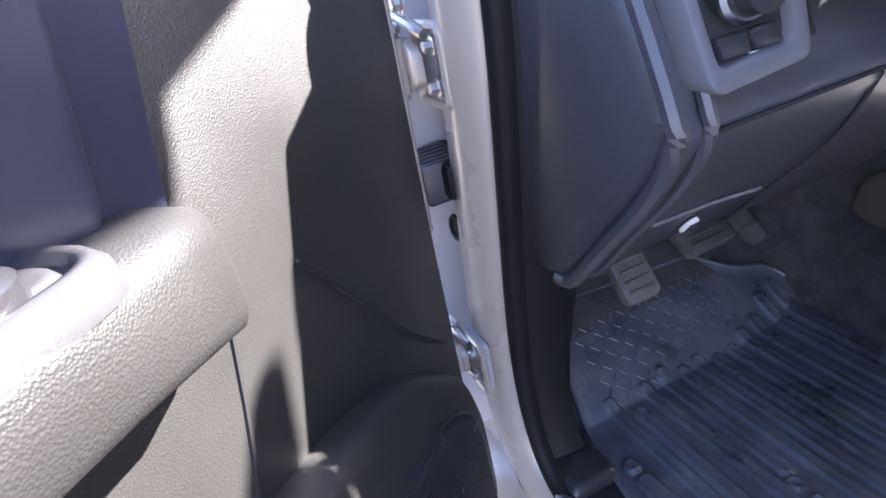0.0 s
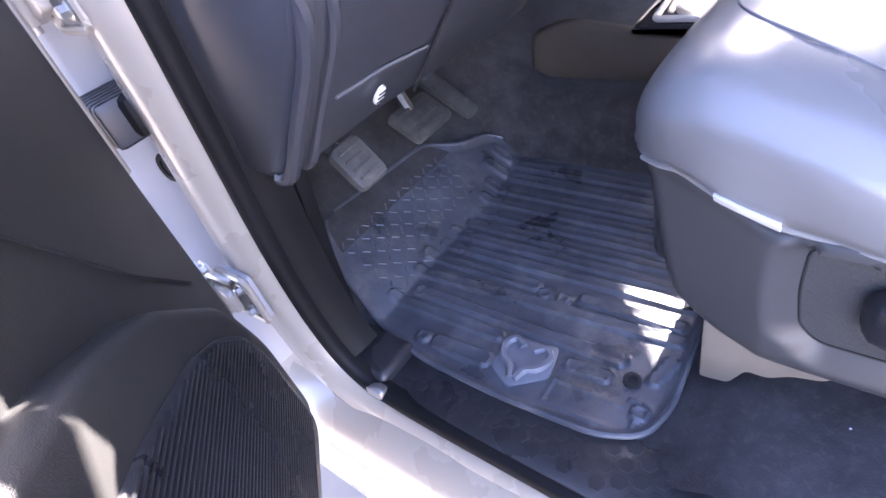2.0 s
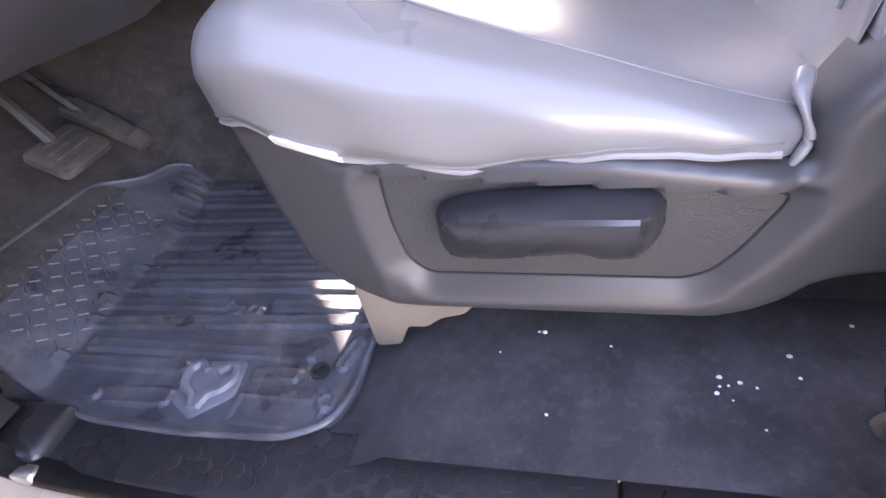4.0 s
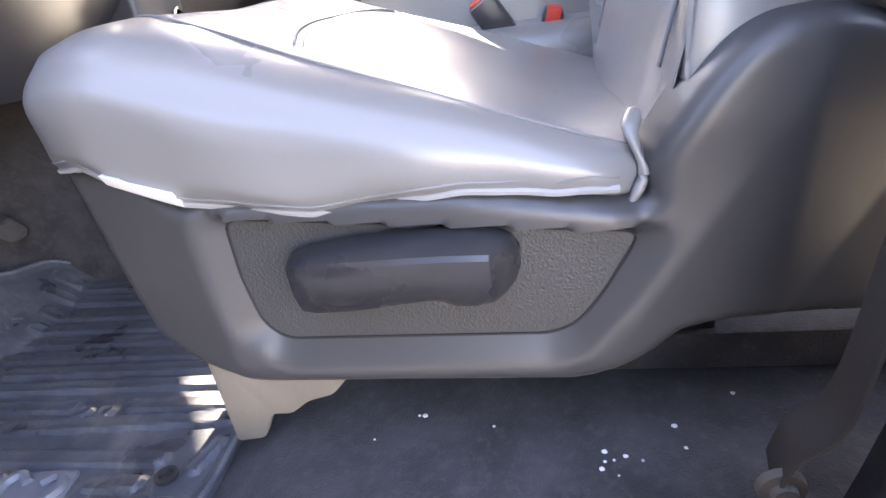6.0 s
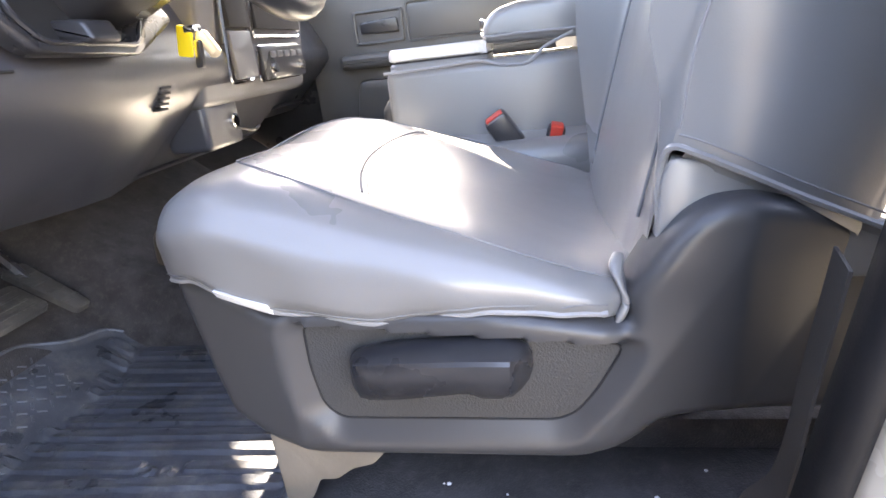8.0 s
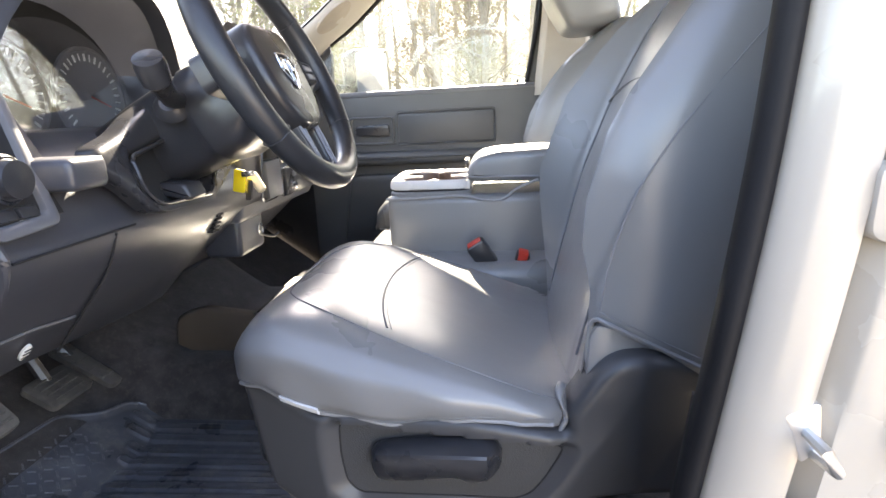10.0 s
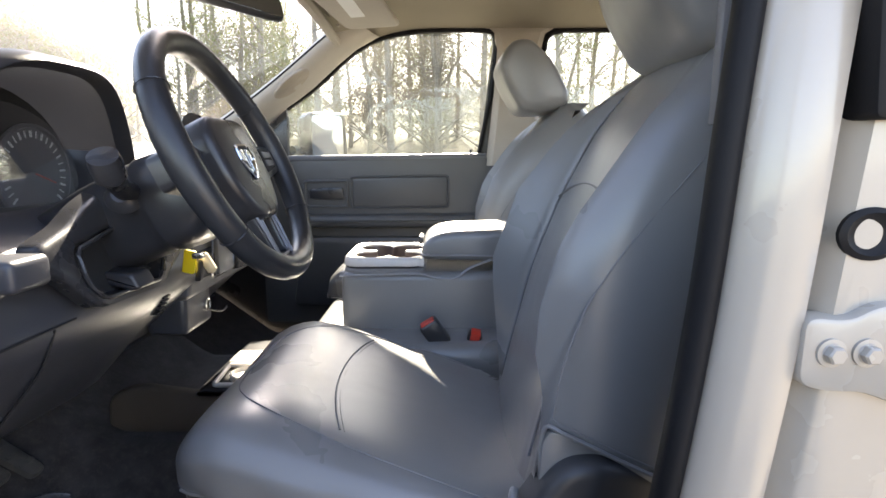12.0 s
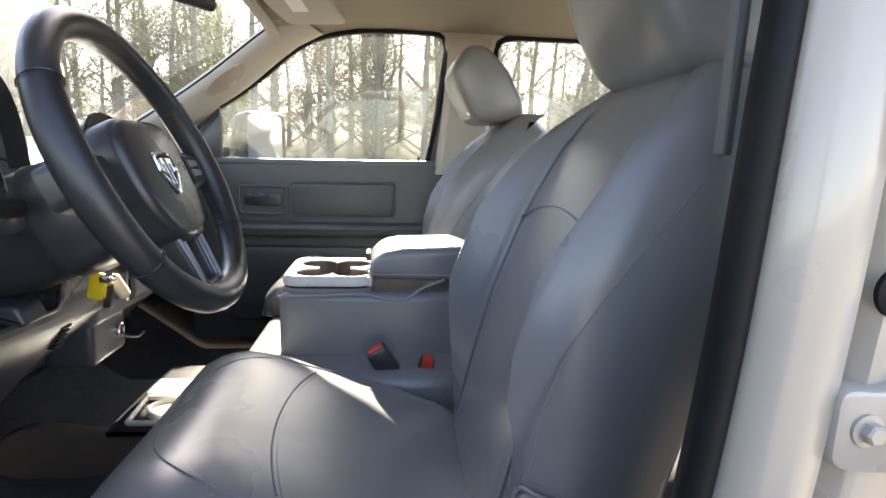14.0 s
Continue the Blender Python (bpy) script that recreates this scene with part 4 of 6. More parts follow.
wheel_part("airbag_pad", flat_prism(rounded([(-0.085, 0.045), (-0.06, 0.075), (0.06, 0.075), (0.085, 0.045), (0.082, -0.035), (0.045, -0.092), (-0.045, -0.092), (-0.082, -0.035)], 0.03, 5), -0.045, 0.004, 0.014), PLASTIC_SMOOTH, "smooth black airbag cover")
emblem = wheel_part("emblem", flat_prism(rounded([(-0.024, 0.024), (0.024, 0.024), (0.026, -0.002), (0.0, -0.032), (-0.026, -0.002)], 0.006), 0.003, 0.0055, 0.001), GAUGE, "chrome lined shield emblem")
wheel_part("emblem_mark", tube([(x, y, 0.0055) for x, y in rounded([(-0.024, 0.024), (0.024, 0.024), (0.026, -0.002), (0.0, -0.032), (-0.026, -0.002)], 0.006)], 0.0026, 6, closed=True), CHROME, parent=emblem)
for s in (-1, 1):
    wheel_part("emblem_mark", flat_prism(rounded([(s * 0.004, 0.018), (s * 0.019, 0.016), (s * 0.019, 0.0), (s * 0.010, -0.004), (s * 0.013, 0.008), (s * 0.006, 0.010), (s * 0.004, -0.02)], 0.002), 0.005, 0.0075, 0.0005), CHROME, parent=emblem)
    spoke = wheel_part("spoke", flat_prism(rounded([(s * 0.075, 0.036), (s * 0.178, 0.030), (s * 0.178, -0.016), (s * 0.075, -0.035)], 0.01), -0.03 if s > 0 else -0.05, -0.006 if s > 0 else -0.022, 0.006), PLASTIC_SMOOTH)
    if s > 0:
        wheel_part("button_pad", flat_prism(rounded([(s * 0.092, 0.024), (s * 0.14, 0.020), (s * 0.14, -0.012), (s * 0.092, -0.02)], 0.006), -0.008, 0.000, 0.002), GAUGE, parent=spoke)
        for yy in (0.012, -0.003):
            wheel_part("button", flat_prism(rounded([(s * 0.098, yy + 0.005), (s * 0.134, yy + 0.004), (s * 0.134, yy - 0.005), (s * 0.098, yy - 0.006)], 0.003), -0.001, 0.002, 0.001), DASH_TRIM, parent=spoke)
low = [(-0.044, -0.070), (0.044, -0.070), (0.034, -0.178), (-0.034, -0.178)]
hole = [(-0.022, -0.098), (0.022, -0.098), (0.019, -0.160), (-0.019, -0.160)]
b = prism(rounded(low, 0.008), 0.006, 0.026, 0.004, 2, hole=rounded(hole, 0.01))
for v in b.verts:
    x, y, z = v.co
    v.co = Vector((x, z, -y))
wheel_part("lower_spoke", b, PLASTIC_SMOOTH, "black lower spoke with a silver edge")
SILVER = material("satin_silver", (0.17, 0.17, 0.18), 0.35, metal=0.6, vary=0.05)
wheel_part("spoke_trim", tube([(x, y, -0.005) for x, y in rounded([(-0.026, -0.094), (0.026, -0.094), (0.023, -0.164), (-0.023, -0.164)], 0.012)], 0.003, 6, closed=True), SILVER, "satin silver frame")
for s in (-1, 1):
    wheel_part("spoke_trim", tube([(s * 0.040, -0.078, -0.006), (s * 0.036, -0.12, -0.004), (s * 0.031, -0.170, -0.004)], 0.0035, 6), SILVER)
wheel_part("hub_shell", lathe([(0.088, -0.03), (0.080, -0.05), (0.06, -0.075), (0.0, -0.075)], n=28), PLASTIC_SMOOTH)

# column, stalk, ignition bezel
col = thing("steering_column", "black plastic steering column with ignition lock", "steering column")
rings = []
for d, w, h, dz in ((-0.045, 0.070, 0.048, -0.016), (-0.052, 0.088, 0.062, -0.018), (-0.08, 0.096, 0.071, -0.020), (-0.116, 0.098, 0.075, -0.020), (-0.122, 0.094, 0.071, -0.020), (-0.14, 0.080, 0.072, -0.016), (-0.22, 0.068, 0.07, -0.014), (-0.30, 0.06, 0.06, -0.01)):
    rings.append([WM @ Vector((math.copysign(abs(math.cos(a)) ** 0.55, math.cos(a)) * w, dz + math.copysign(abs(math.sin(a)) ** 0.55, math.sin(a)) * h, d)) for a in (2 * math.pi * i / 28 for i in range(28))])
part("column_shroud", loft(rings), PLASTIC_SMOOTH, col, angle=50)
stalk = part("stalk", tube([(0.33, 0.375, 1.352), (0.335, 0.335, 1.356), (0.347, 0.293, 1.374)], lambda t: 0.012 + 0.002 * t, 12), PLASTIC_SMOOTH, col)
part("stalk_knob", lathe([(0.015, -0.012), (0.0185, -0.008), (0.0195, 0.016), (0.018, 0.026), (0.0, 0.028)], Matrix.Translation((0.350, 0.283, 1.382)) @ Vector((0.12, -0.5, 0.62)).to_track_quat("Z", "Y").to_matrix().to_4x4(), 24), PLASTIC_SMOOTH, stalk)
part("stalk_boot", lathe([(0.026, 0), (0.022, 0.008), (0.014, 0.014)], Matrix.Translation((0.318, 0.364, 1.346)) @ Vector((0.25, -0.8, 0.4)).to_track_quat("Z", "Y").to_matrix().to_4x4(), 20), PLASTIC_SMOOTH, col)
wheel_part("shift_stalk", tube([(0.05, -0.01, -0.10), (0.11, 0.03, -0.085), (0.165, 0.055, -0.07)], 0.006, 8), PLASTIC_SMOOTH, parent=col)
wheel_part("shift_knob", lathe([(0.008, -0.02), (0.013, -0.01), (0.014, 0.012), (0.008, 0.02)], Matrix.Translation((0.18, 0.062, -0.066)) @ Matrix.Rotation(radians(80), 4, "Y"), 14), PLASTIC_SMOOTH, parent=col)

# ---- dashboard ----
dash = thing("dashboard", "dark charcoal plastic dashboard with a grey trimmed switch bezel", "dashboard")
face = [(-0.30, 1.20), (-0.02, 1.035), (0.122, 1.016), (0.152, 1.026), (0.204, 1.090), (0.248, 1.145), (0.272, 1.185), (0.272, 1.195), (0.266, 1.202), (0.262, 1.215), (0.232, 1.275), (0.196, 1.345), (0.17, 1.385), (0.10, 1.41), (-0.10, 1.425), (-0.40, 1.38)]
rings = []
for y in (0.062, 0.066, 0.074, 0.09, 0.20, 0.226, 0.230, 0.33, 0.45, 0.52, 0.60, 0.648, 0.652, 0.70, 0.80, 1.0, 1.08, 1.15, 1.3, 1.6, 1.75, 1.78):
    inset = 0.014 if y < 0.063 or y > 1.77 else (0.005 if y < 0.067 else 0.0)
    mid = max(0.0, 1 - abs(y - 0.86) / 0.30)
    ring = []
    for x, z in face:
        if 0.228 < y < 0.65 and x > 0.0 and z > 1.34:  # hollow that holds the gauges
            x, z = (0.15, 1.318) if z < 1.36 else ((0.058, 1.322) if z < 1.40 else (0.05, 1.405))
        zz = z
        if x > 0.14 and z < 1.19:  # knee side sweeps down to the middle stack
            xx = x - 0.05 * max(0.0, min(1.0, (y - 0.50) / 0.14)) * (1.19 - z) / 0.15
            zz = z - 0.02 * max(0.0, min(1.0, (y - 0.2) / 0.3))
        else:
            xx = x
        if y > 1.12 and x > 0.1:
            xx -= 0.17
        ring.append((xx - inset, y, zz - (inset * 0.5 if z > 1.2 else -inset * 0.5)))
    rings.append(ring)
part("dash_body", loft(rings), DASH, dash, angle=50)
# end cap moulding, raised edge
edge = [(0.126, 1.020), (0.150, 1.028), (0.202, 1.092), (0.247, 1.147), (0.266, 1.185), (0.264, 1.21), (0.234, 1.275), (0.2, 1.34)]
part("edge_moulding", tube(spline([(x + 0.004, 0.066, z) for x, z in edge], 4), 0.0075, 8), DASH, dash)
part("edge_bead", tube(spline([(x + 0.006, 0.092, z) for x, z in edge], 4), 0.0055, 8), DASH, dash)
# lower knee cover lines
part("panel_gap", tube([(0.275, y, 1.190) for y in np.linspace(0.10, 0.30, 6)], 0.0018, 5), GAUGE, dash)
part("panel_gap", tube(spline([(0.273, 0.262, 1.186), (0.250, 0.262, 1.135), (0.205, 0.258, 1.078), (0.155, 0.255, 1.018)], 4), 0.002, 5), GAUGE, dash)
part("ridge", tube([(0.204, 0.112, 1.088), (0.202, 0.18, 1.084), (0.196, 0.252, 1.072)], 0.0024, 6), DASH_TRIM, dash)
badge = part("release_badge", lathe([(0.0105, 0), (0.0105, 0.003), (0.008, 0.0042), (0.0, 0.0042)], Matrix.Translation((0.176, 0.184, 1.052)) @ Vector((0.78, 0, -0.62)).to_track_quat("Z", "Y").to_matrix().to_4x4() @ Matrix.Diagonal((0.75, 1.25, 1, 1)), 20), WHITE, dash, "pale oval release mark")
for z in (-0.005, 0.0, 0.005):
    part("badge_mark", tube([(0.1798 + z * 0.8, 0.178, 1.0492 + z), (0.1798 + z * 0.8, 0.190, 1.0492 + z)], 0.0009, 4), GAUGE, badge)
# headlamp switch bezel
bz = prism(rounded([(0.084, 1.214), (0.172, 1.219), (0.212, 1.405), (0.080, 1.405)], 0.012), 0.0, 0.06, 0.004, 2, hole=rounded([(0.095, 1.228), (0.160, 1.232), (0.196, 1.39), (0.092, 1.39)], 0.008))
for v in bz.verts:
    x, y, z = v.co
    v.co = Vector((0.281 - y - (z - 1.22) * 0.46, x, z))
bezel = part("switch_bezel", bz, DASH_TRIM, dash, "grey bezel round the lamp switch")
def leaned(b):
    for v in b.verts:
        v.co.x -= (v.co.z - 1.22) * 0.46
    return b


part("switch_panel", leaned(box(0.250, 0.272, 0.093, 0.19, 1.228, 1.39, 0.001)), GAUGE, bezel)
KX = Matrix.Rotation(radians(90), 4, "Y")
part("lamp_knob", lathe([(0.024, 0), (0.024, 0.022), (0.021, 0.024), (0.020, 0.034), (0.0, 0.035)], Matrix.Translation((0.245, 0.128, 1.274)) @ KX, 28), PLASTIC_SMOOTH, bezel)
part("knob_ring", lathe([(0.027, 0.0), (0.027, 0.003), (0.0245, 0.006), (0.022, 0.006)], Matrix.Translation((0.262, 0.128, 1.274)) @ KX, 28), CHROME, bezel)
for k in range(2):
    part("rocker_switch", leaned(box(0.268, 0.278, 0.102 + k * 0.028, 0.126 + k * 0.028, 1.232, 1.244, 0.002)), PLASTIC_SMOOTH, bezel)
part("dimmer_mark", leaned(box(0.2722, 0.2738, 0.128, 0.150, 1.2275, 1.2305)), WHITE, bezel)
part("side_ledge", box(0.14, 0.298, 0.176, 0.240, 1.252, 1.290, 0.009, 4), DASH, dash, "dark plastic ledge beside the column")
# column surround with a shallow rounded pocket and brake release
def on_surround(x, y, z):
    return Vector((0.302 - y - (z - 1.24) * 0.30, x, z))


SURROUND = rounded([(0.240, 1.296), (0.300, 1.312), (0.350, 1.336), (0.44, 1.365), (0.50, 1.335), (0.56, 1.24), (0.456, 1.197), (0.302, 1.202), (0.270, 1.240), (0.228, 1.275)], 0.014, 4)
POCKET = rounded([(0.294, 1.282), (0.385, 1.300), (0.445, 1.285), (0.488, 1.249), (0.452, 1.209), (0.312, 1.214), (0.292, 1.238)], 0.012, 4)
sr = prism(SURROUND, 0.0, 0.030, 0.010, 4, hole=POCKET)
for v in sr.verts:
    v.co = on_surround(*v.co)
part("column_surround", sr, PLASTIC_SMOOTH, dash, "dark plastic panel round the column", angle=40)
pk = prism(POCKET, 0.024, 0.036)
for v in pk.verts:
    v.co = on_surround(*v.co)
part("pocket_floor", pk, GAUGE, dash)
part("pocket_lip", tube([on_surround(p[0], -0.001, p[1]) for p in POCKET], 0.003, 6, closed=True), PLASTIC_SMOOTH, dash)
part("brake_release", prism(rounded([(0.262, 1.222), (0.262, 1.240), (0.318, 1.236), (0.328, 1.214), (0.316, 1.210)], 0.006), 0.362, 0.405, 0.006, 3), PLASTIC_SMOOTH, dash, "black brake release handle")
# instrument hood and gauges
DIAL = material("grey_dial", (0.05, 0.052, 0.058), 0.5, vary=0.1)
hood = []
for x, k in ((0.160, 0.93), (0.175, 0.95), (0.186, 0.985), (0.182, 1.03), (0.155, 1.08), (0.10, 1.10), (0.0, 1.05), (-0.06, 0.9)):
    hood.append([(x + 0.034 * (1 - u * u) * max(0.0, min(1.0, (x - 0.05) / 0.1)) - 0.01 * u * u, 0.44 + u * 0.215 * k, 1.385 + (0.150 * (1 - abs(u) ** 3.4)) * k) for u in np.linspace(-1, 1, 25)])
bm = loft(hood, cap=False, closed=False)
bmesh.ops.solidify(bm, geom=bm.faces[:], thickness=0.012)
part("gauge_hood", bm, DASH, dash, "curved dark instrument hood", angle=50)
gl = prism([(0.44 + 0.19 * math.cos(a), 1.345 + (0.15 if math.sin(a) > 0 else 0.045) * math.sin(a)) for a in (2 * math.pi * k / 32 for k in range(32))], 0.0, 0.01)
for v in gl.verts:
    x, y, z = v.co
    v.co = Vector((0.065 - y, x, z + 0.02))
part("gauge_panel", gl, GAUGE, dash)
for cy, r in ((0.355, 0.084), (0.535, 0.084)):
    g = part("gauge_ring", lathe([(r, 0), (r, 0.006), (r * 0.93, 0.008), (r * 0.9, 0.003)], Matrix.Translation((0.066, cy, 1.372)) @ KX, 36), DASH_TRIM, dash, "silver grey gauge ring")
    part("gauge_face", lathe([(r * 0.9, 0.0), (r * 0.9, 0.002), (0.0, 0.002)], Matrix.Translation((0.0665, cy, 1.372)) @ KX, 32), DIAL, g)
    for k in range(25):
        a = radians(220 - k * 260 / 24)
        d = Vector((0, math.cos(a), math.sin(a)))
        p0 = Vector((0.0697, cy, 1.372))
        part("gauge_tick", tube([p0 + d * r * 0.72, p0 + d * r * 0.86], 0.0012 if k % 2 else 0.002, 4), WHITE, g)
    part("gauge_needle", tube([(0.0705, cy, 1.372), (0.0705, cy + 0.045, 1.355)], 0.0014, 4), RED, g)
gl = prism([(0.44 + 0.185 * math.cos(a), 1.365 + (0.12 if math.sin(a) > 0 else 0.07) * math.sin(a)) for a in (2 * math.pi * k / 32 for k in range(32))], 0.0, 0.003)
for v in gl.verts:
    x, y, z = v.co
    v.co = Vector((0.105 - y - (z - 1.365) * 0.08 - (x - 0.44) * 0.13, x, z))
ob = part("gauge_lens", gl, LENS, dash)
ob.visible_shadow = False
part("top_pad", box(-0.12, 0.16, 0.075, 0.26, 1.37, 1.44, 0.025, 4), DASH, dash)
# middle stack: radio bezel, heater controls, lower plate with socket
st = box(0.16, 0.290, 0.665, 1.12, 1.11, 1.38, 0.014, 3)
for v in st.verts:
    v.co.x -= (1.38 - v.co.z) * 0.10 + max(0.0, 1.20 - v.co.z) * 0.2
stack = part("center_panel", st, DASH_TRIM, dash, "grey middle control panel")
part("radio", box(0.276, 0.286, 0.845, 1.06, 1.235, 1.36, 0.003), GAUGE, stack)


def panel_ring(y0, y1, z0, z1, r):
    return tube([(0.291 - (1.38 - z) * 0.10, y, z) for y, z in rounded([(y0, z0), (y1, z0), (y1, z1), (y0, z1)], 0.012)], r, 6, closed=True)


part("cubby_ring", panel_ring(0.733, 0.822, 1.146, 1.31, 0.004), CHROME, stack, "bright silver ring")
part("radio_ring", panel_ring(0.84, 1.065, 1.222, 1.365, 0.004), CHROME, stack, "bright silver ring")
part("cubby_door", box(0.274, 0.2845, 0.738, 0.817, 1.15, 1.232, 0.004), DASH_TRIM, stack)
part("heater_ring", panel_ring(0.85, 1.06, 1.140, 1.205, 0.0025), CHROME, stack, "bright silver ring")
part("cubby", box(0.270, 0.288, 0.738, 0.817, 1.236, 1.306, 0.004), GAUGE, stack)
part("heater_panel", box(0.270, 0.2825, 0.85, 1.06, 1.14, 1.205, 0.004), PLASTIC_SMOOTH, stack)
for k in range(5):
    part("heater_button", box(0.280, 0.286, 0.885 + k * 0.034, 0.907 + k * 0.034, 1.182, 1.194, 0.002), DASH_TRIM, stack)
for y in (0.885, 1.03):
    part("heater_knob", lathe([(0.010, 0), (0.009, 0.012), (0.0, 0.013)], Matrix.Translation((0.280, y, 1.162)) @ KX, 18), CHROME, stack)
part("lower_plate", box(0.15, 0.235, 0.675, 0.80, 1.035, 1.12, 0.012, 3), DASH, dash, "dark olive lower plate")
part("power_socket", lathe([(0.014, 0), (0.014, 0.006), (0.010, 0.007), (0.009, -0.002), (0, -0.002)], Matrix.Translation((0.235, 0.768, 1.078)) @ KX, 20), CHROME, dash, "round power socket")
part("socket_tether", tube(spline([(0.238, 0.775, 1.064), (0.256, 0.795, 1.055), (0.262, 0.812, 1.060)], 4), 0.003, 6), PLASTIC_SMOOTH, dash)
for k in range(5):
    part("vent_slot", box(0.236 + k * 0.0035, 0.2535 + k * 0.0035, 0.537, 0.560, 1.122 + k * 0.0075, 1.1255 + k * 0.0075), GAUGE, dash)

key = thing("ignition_key", "ignition key with a yellow tag and cream fob", "key")
part("key_shank", box(0.318, 0.335, 0.545, 0.565, 1.222, 1.232, 0.002), CHROME, key)
part("yellow_tag", prism(rounded([(0.288, 1.194), (0.296, 1.236), (0.318, 1.231), (0.310, 1.190)], 0.004), 0.566, 0.570, 0.001), YELLOW, key, "yellow paper key tag")
b = lathe([(0.004, -0.022), (0.009, -0.018), (0.0095, 0.014), (0.004, 0.02)], Matrix.Translation((0.325, 0.590, 1.208)) @ Matrix.Rotation(radians(-30), 4, "Y"), 14)
part("cream_fob", b, CREAM, key, "cream plastic fob")
part("black_remote", prism(rounded([(0.306, 1.175), (0.312, 1.215), (0.322, 1.213), (0.318, 1.175)], 0.004), 0.574, 0.582, 0.002), PLASTIC_SMOOTH, key)

tray = thing("floor_tray", "black floor tray on the transmission hump", "tray")
part("tray_base", prism(rounded([(0.195, 0.80), (0.208, 0.884), (0.42, 0.895), (0.45, 0.80)], 0.008), 0.735, 1.0, 0.008), PLASTIC_SMOOTH, tray)
part("tray_body", prism(rounded([(0.228, 0.897), (0.245, 0.910), (0.42, 0.912), (0.445, 0.898)], 0.004), 0.695, 1.0, 0.006), PLASTIC_SMOOTH, tray)
part("tray_frame", tube([(x, y, 0.916) for x, y in rounded([(0.267, 0.704), (0.258, 0.815), (0.43, 0.815), (0.43, 0.704)], 0.008)], 0.0055, 8, closed=True), TRAY, tray, "pale raised frame")
cup = part("cup_ring", lathe([(0.040, 0), (0.040, 0.010), (0.035, 0.012), (0.033, 0.004)], Matrix.Translation((0.322, 0.762, 0.911)), 24), TRAY, tray, "pale ring of a cup holder")
part("cup_floor", lathe([(0.034, 0.0012), (0.0, 0.0012)], Matrix.Translation((0.322, 0.762, 0.9125)), 24), GAUGE, cup)
# Pale plate added where sun falls on the black tray
part("sun_patch_plate", box(0.252, 0.42, 0.826, 0.90, 0.909, 0.922, 0.004), TRAY, tray, "pale plate in place of a sun patch on the tray")

# ---- pedals ----
def pad(name, label, cx, cy, cz, w, h, pitch, arm_to, kind_cat="pedal", taper=1.0):
    root = thing(name, label, kind_cat, "pedals")
    poly = rounded([(-w / 2 * taper, -h / 2), (-w / 2, h / 2), (w / 2, h / 2), (w / 2 * taper, -h / 2)], 0.012)
    b = prism(poly, -0.012, 0.0, 0.003, 2)
    for v in b.verts:
        x, y, z = v.co
        v.co = Vector((-y, x, z))
    m = pose(cx, cy, cz, 0, pitch, 0)
    b.transform(m)
    pd = part("pad", b, PEDAL, root, "worn dusty rubber pad")
    for k in range(4):
        b = box(0.012, 0.0145, -w / 2 * 0.7, w / 2 * 0.7, -h * 0.32 + k * h * 0.2, -h * 0.32 + k * h * 0.2 + h * 0.06, 0.001)
        b.transform(m)
        part("tread_bar", b, PEDAL, pd)
    part("arm", tube([m @ Vector((-0.002, 0, h * 0.2)), arm_to], 0.011, 8), PLASTIC_SMOOTH, root)


pad("parking_brake_pedal", "worn parking brake pedal under the dash", 0.102, 0.178, 0.956, 0.048, 0.062, -42, (0.01, 0.15, 1.03))
pad("brake_pedal", "worn black brake pedal", -0.043, 0.443, 0.852, 0.100, 0.072, -58, (-0.14, 0.44, 1.05))
pad("accelerator_pedal", "long narrow worn accelerator pedal", -0.080, 0.560, 0.836, 0.048, 0.145, -56, (-0.18, 0.545, 0.97), taper=0.72)

# ---- floor mat ----
mat = thing("floor_mat", "dusty black rubber floor mat with raised ridges", "mat")
MAT_OUT = [(0.415, 0.118), (0.462, 0.140), (0.476, 0.185), (0.470, 0.30), (0.468, 0.590), (0.06, 0.615), (-0.016, 0.582), (-0.038, 0.530), (-0.088, 0.480), (-0.104, 0.220), (-0.035, 0.167), (0.067, 0.136), (0.164, 0.114), (0.285, 0.111)]


def mat_height(x, y):
    return 0.682 + max(0.0, 0.055 - x) * 0.62 + 0.02 * max(0.0, (y - 0.50) / 0.1)


BARS = []  # raised bars of the mat: start, end (x, y) and half width
for k, y in enumerate((0.193, 0.222, 0.258, 0.296, 0.330, 0.362, 0.394, 0.427, 0.462, 0.497, 0.533, 0.565)):
    x0 = (0.045, 0.090, 0.048, 0.040, 0.052, 0.048, 0.060, 0.058, 0.045, 0.036, 0.018, 0.012)[k]
    rise = (0.006, 0.004, 0.024, 0.010, 0.012, 0.010, 0.008, 0.006, 0.004, 0.0, -0.004, -0.006)[k]
    at = lambda x: (x, y + rise * (x - 0.05) / 0.4)
    if k == 0:
        spans = ((x0, 0.236),)
    elif k == 1:
        spans = ((x0, 0.400),)
    elif k == 3:
        spans = ((x0, 0.238), (0.318, 0.445))
    elif k > 3:
        spans = ((x0, x0 + 0.026), (x0 + 0.044, 0.452))
    else:
        spans = ((x0, 0.452),)
    BARS += [(at(a), at(b), 0.0088) for a, b in spans]
BARS += [((0.165, 0.149), (0.238, 0.153), 0.0115), ((0.348, 0.194), (0.392, 0.196), 0.0085), ((0.446, 0.215), (0.455, 0.248), 0.007)]
BUTTONS = ((0.136, 0.149), (0.259, 0.291), (0.289, 0.292), (0.075, 0.222), (0.447, 0.166))


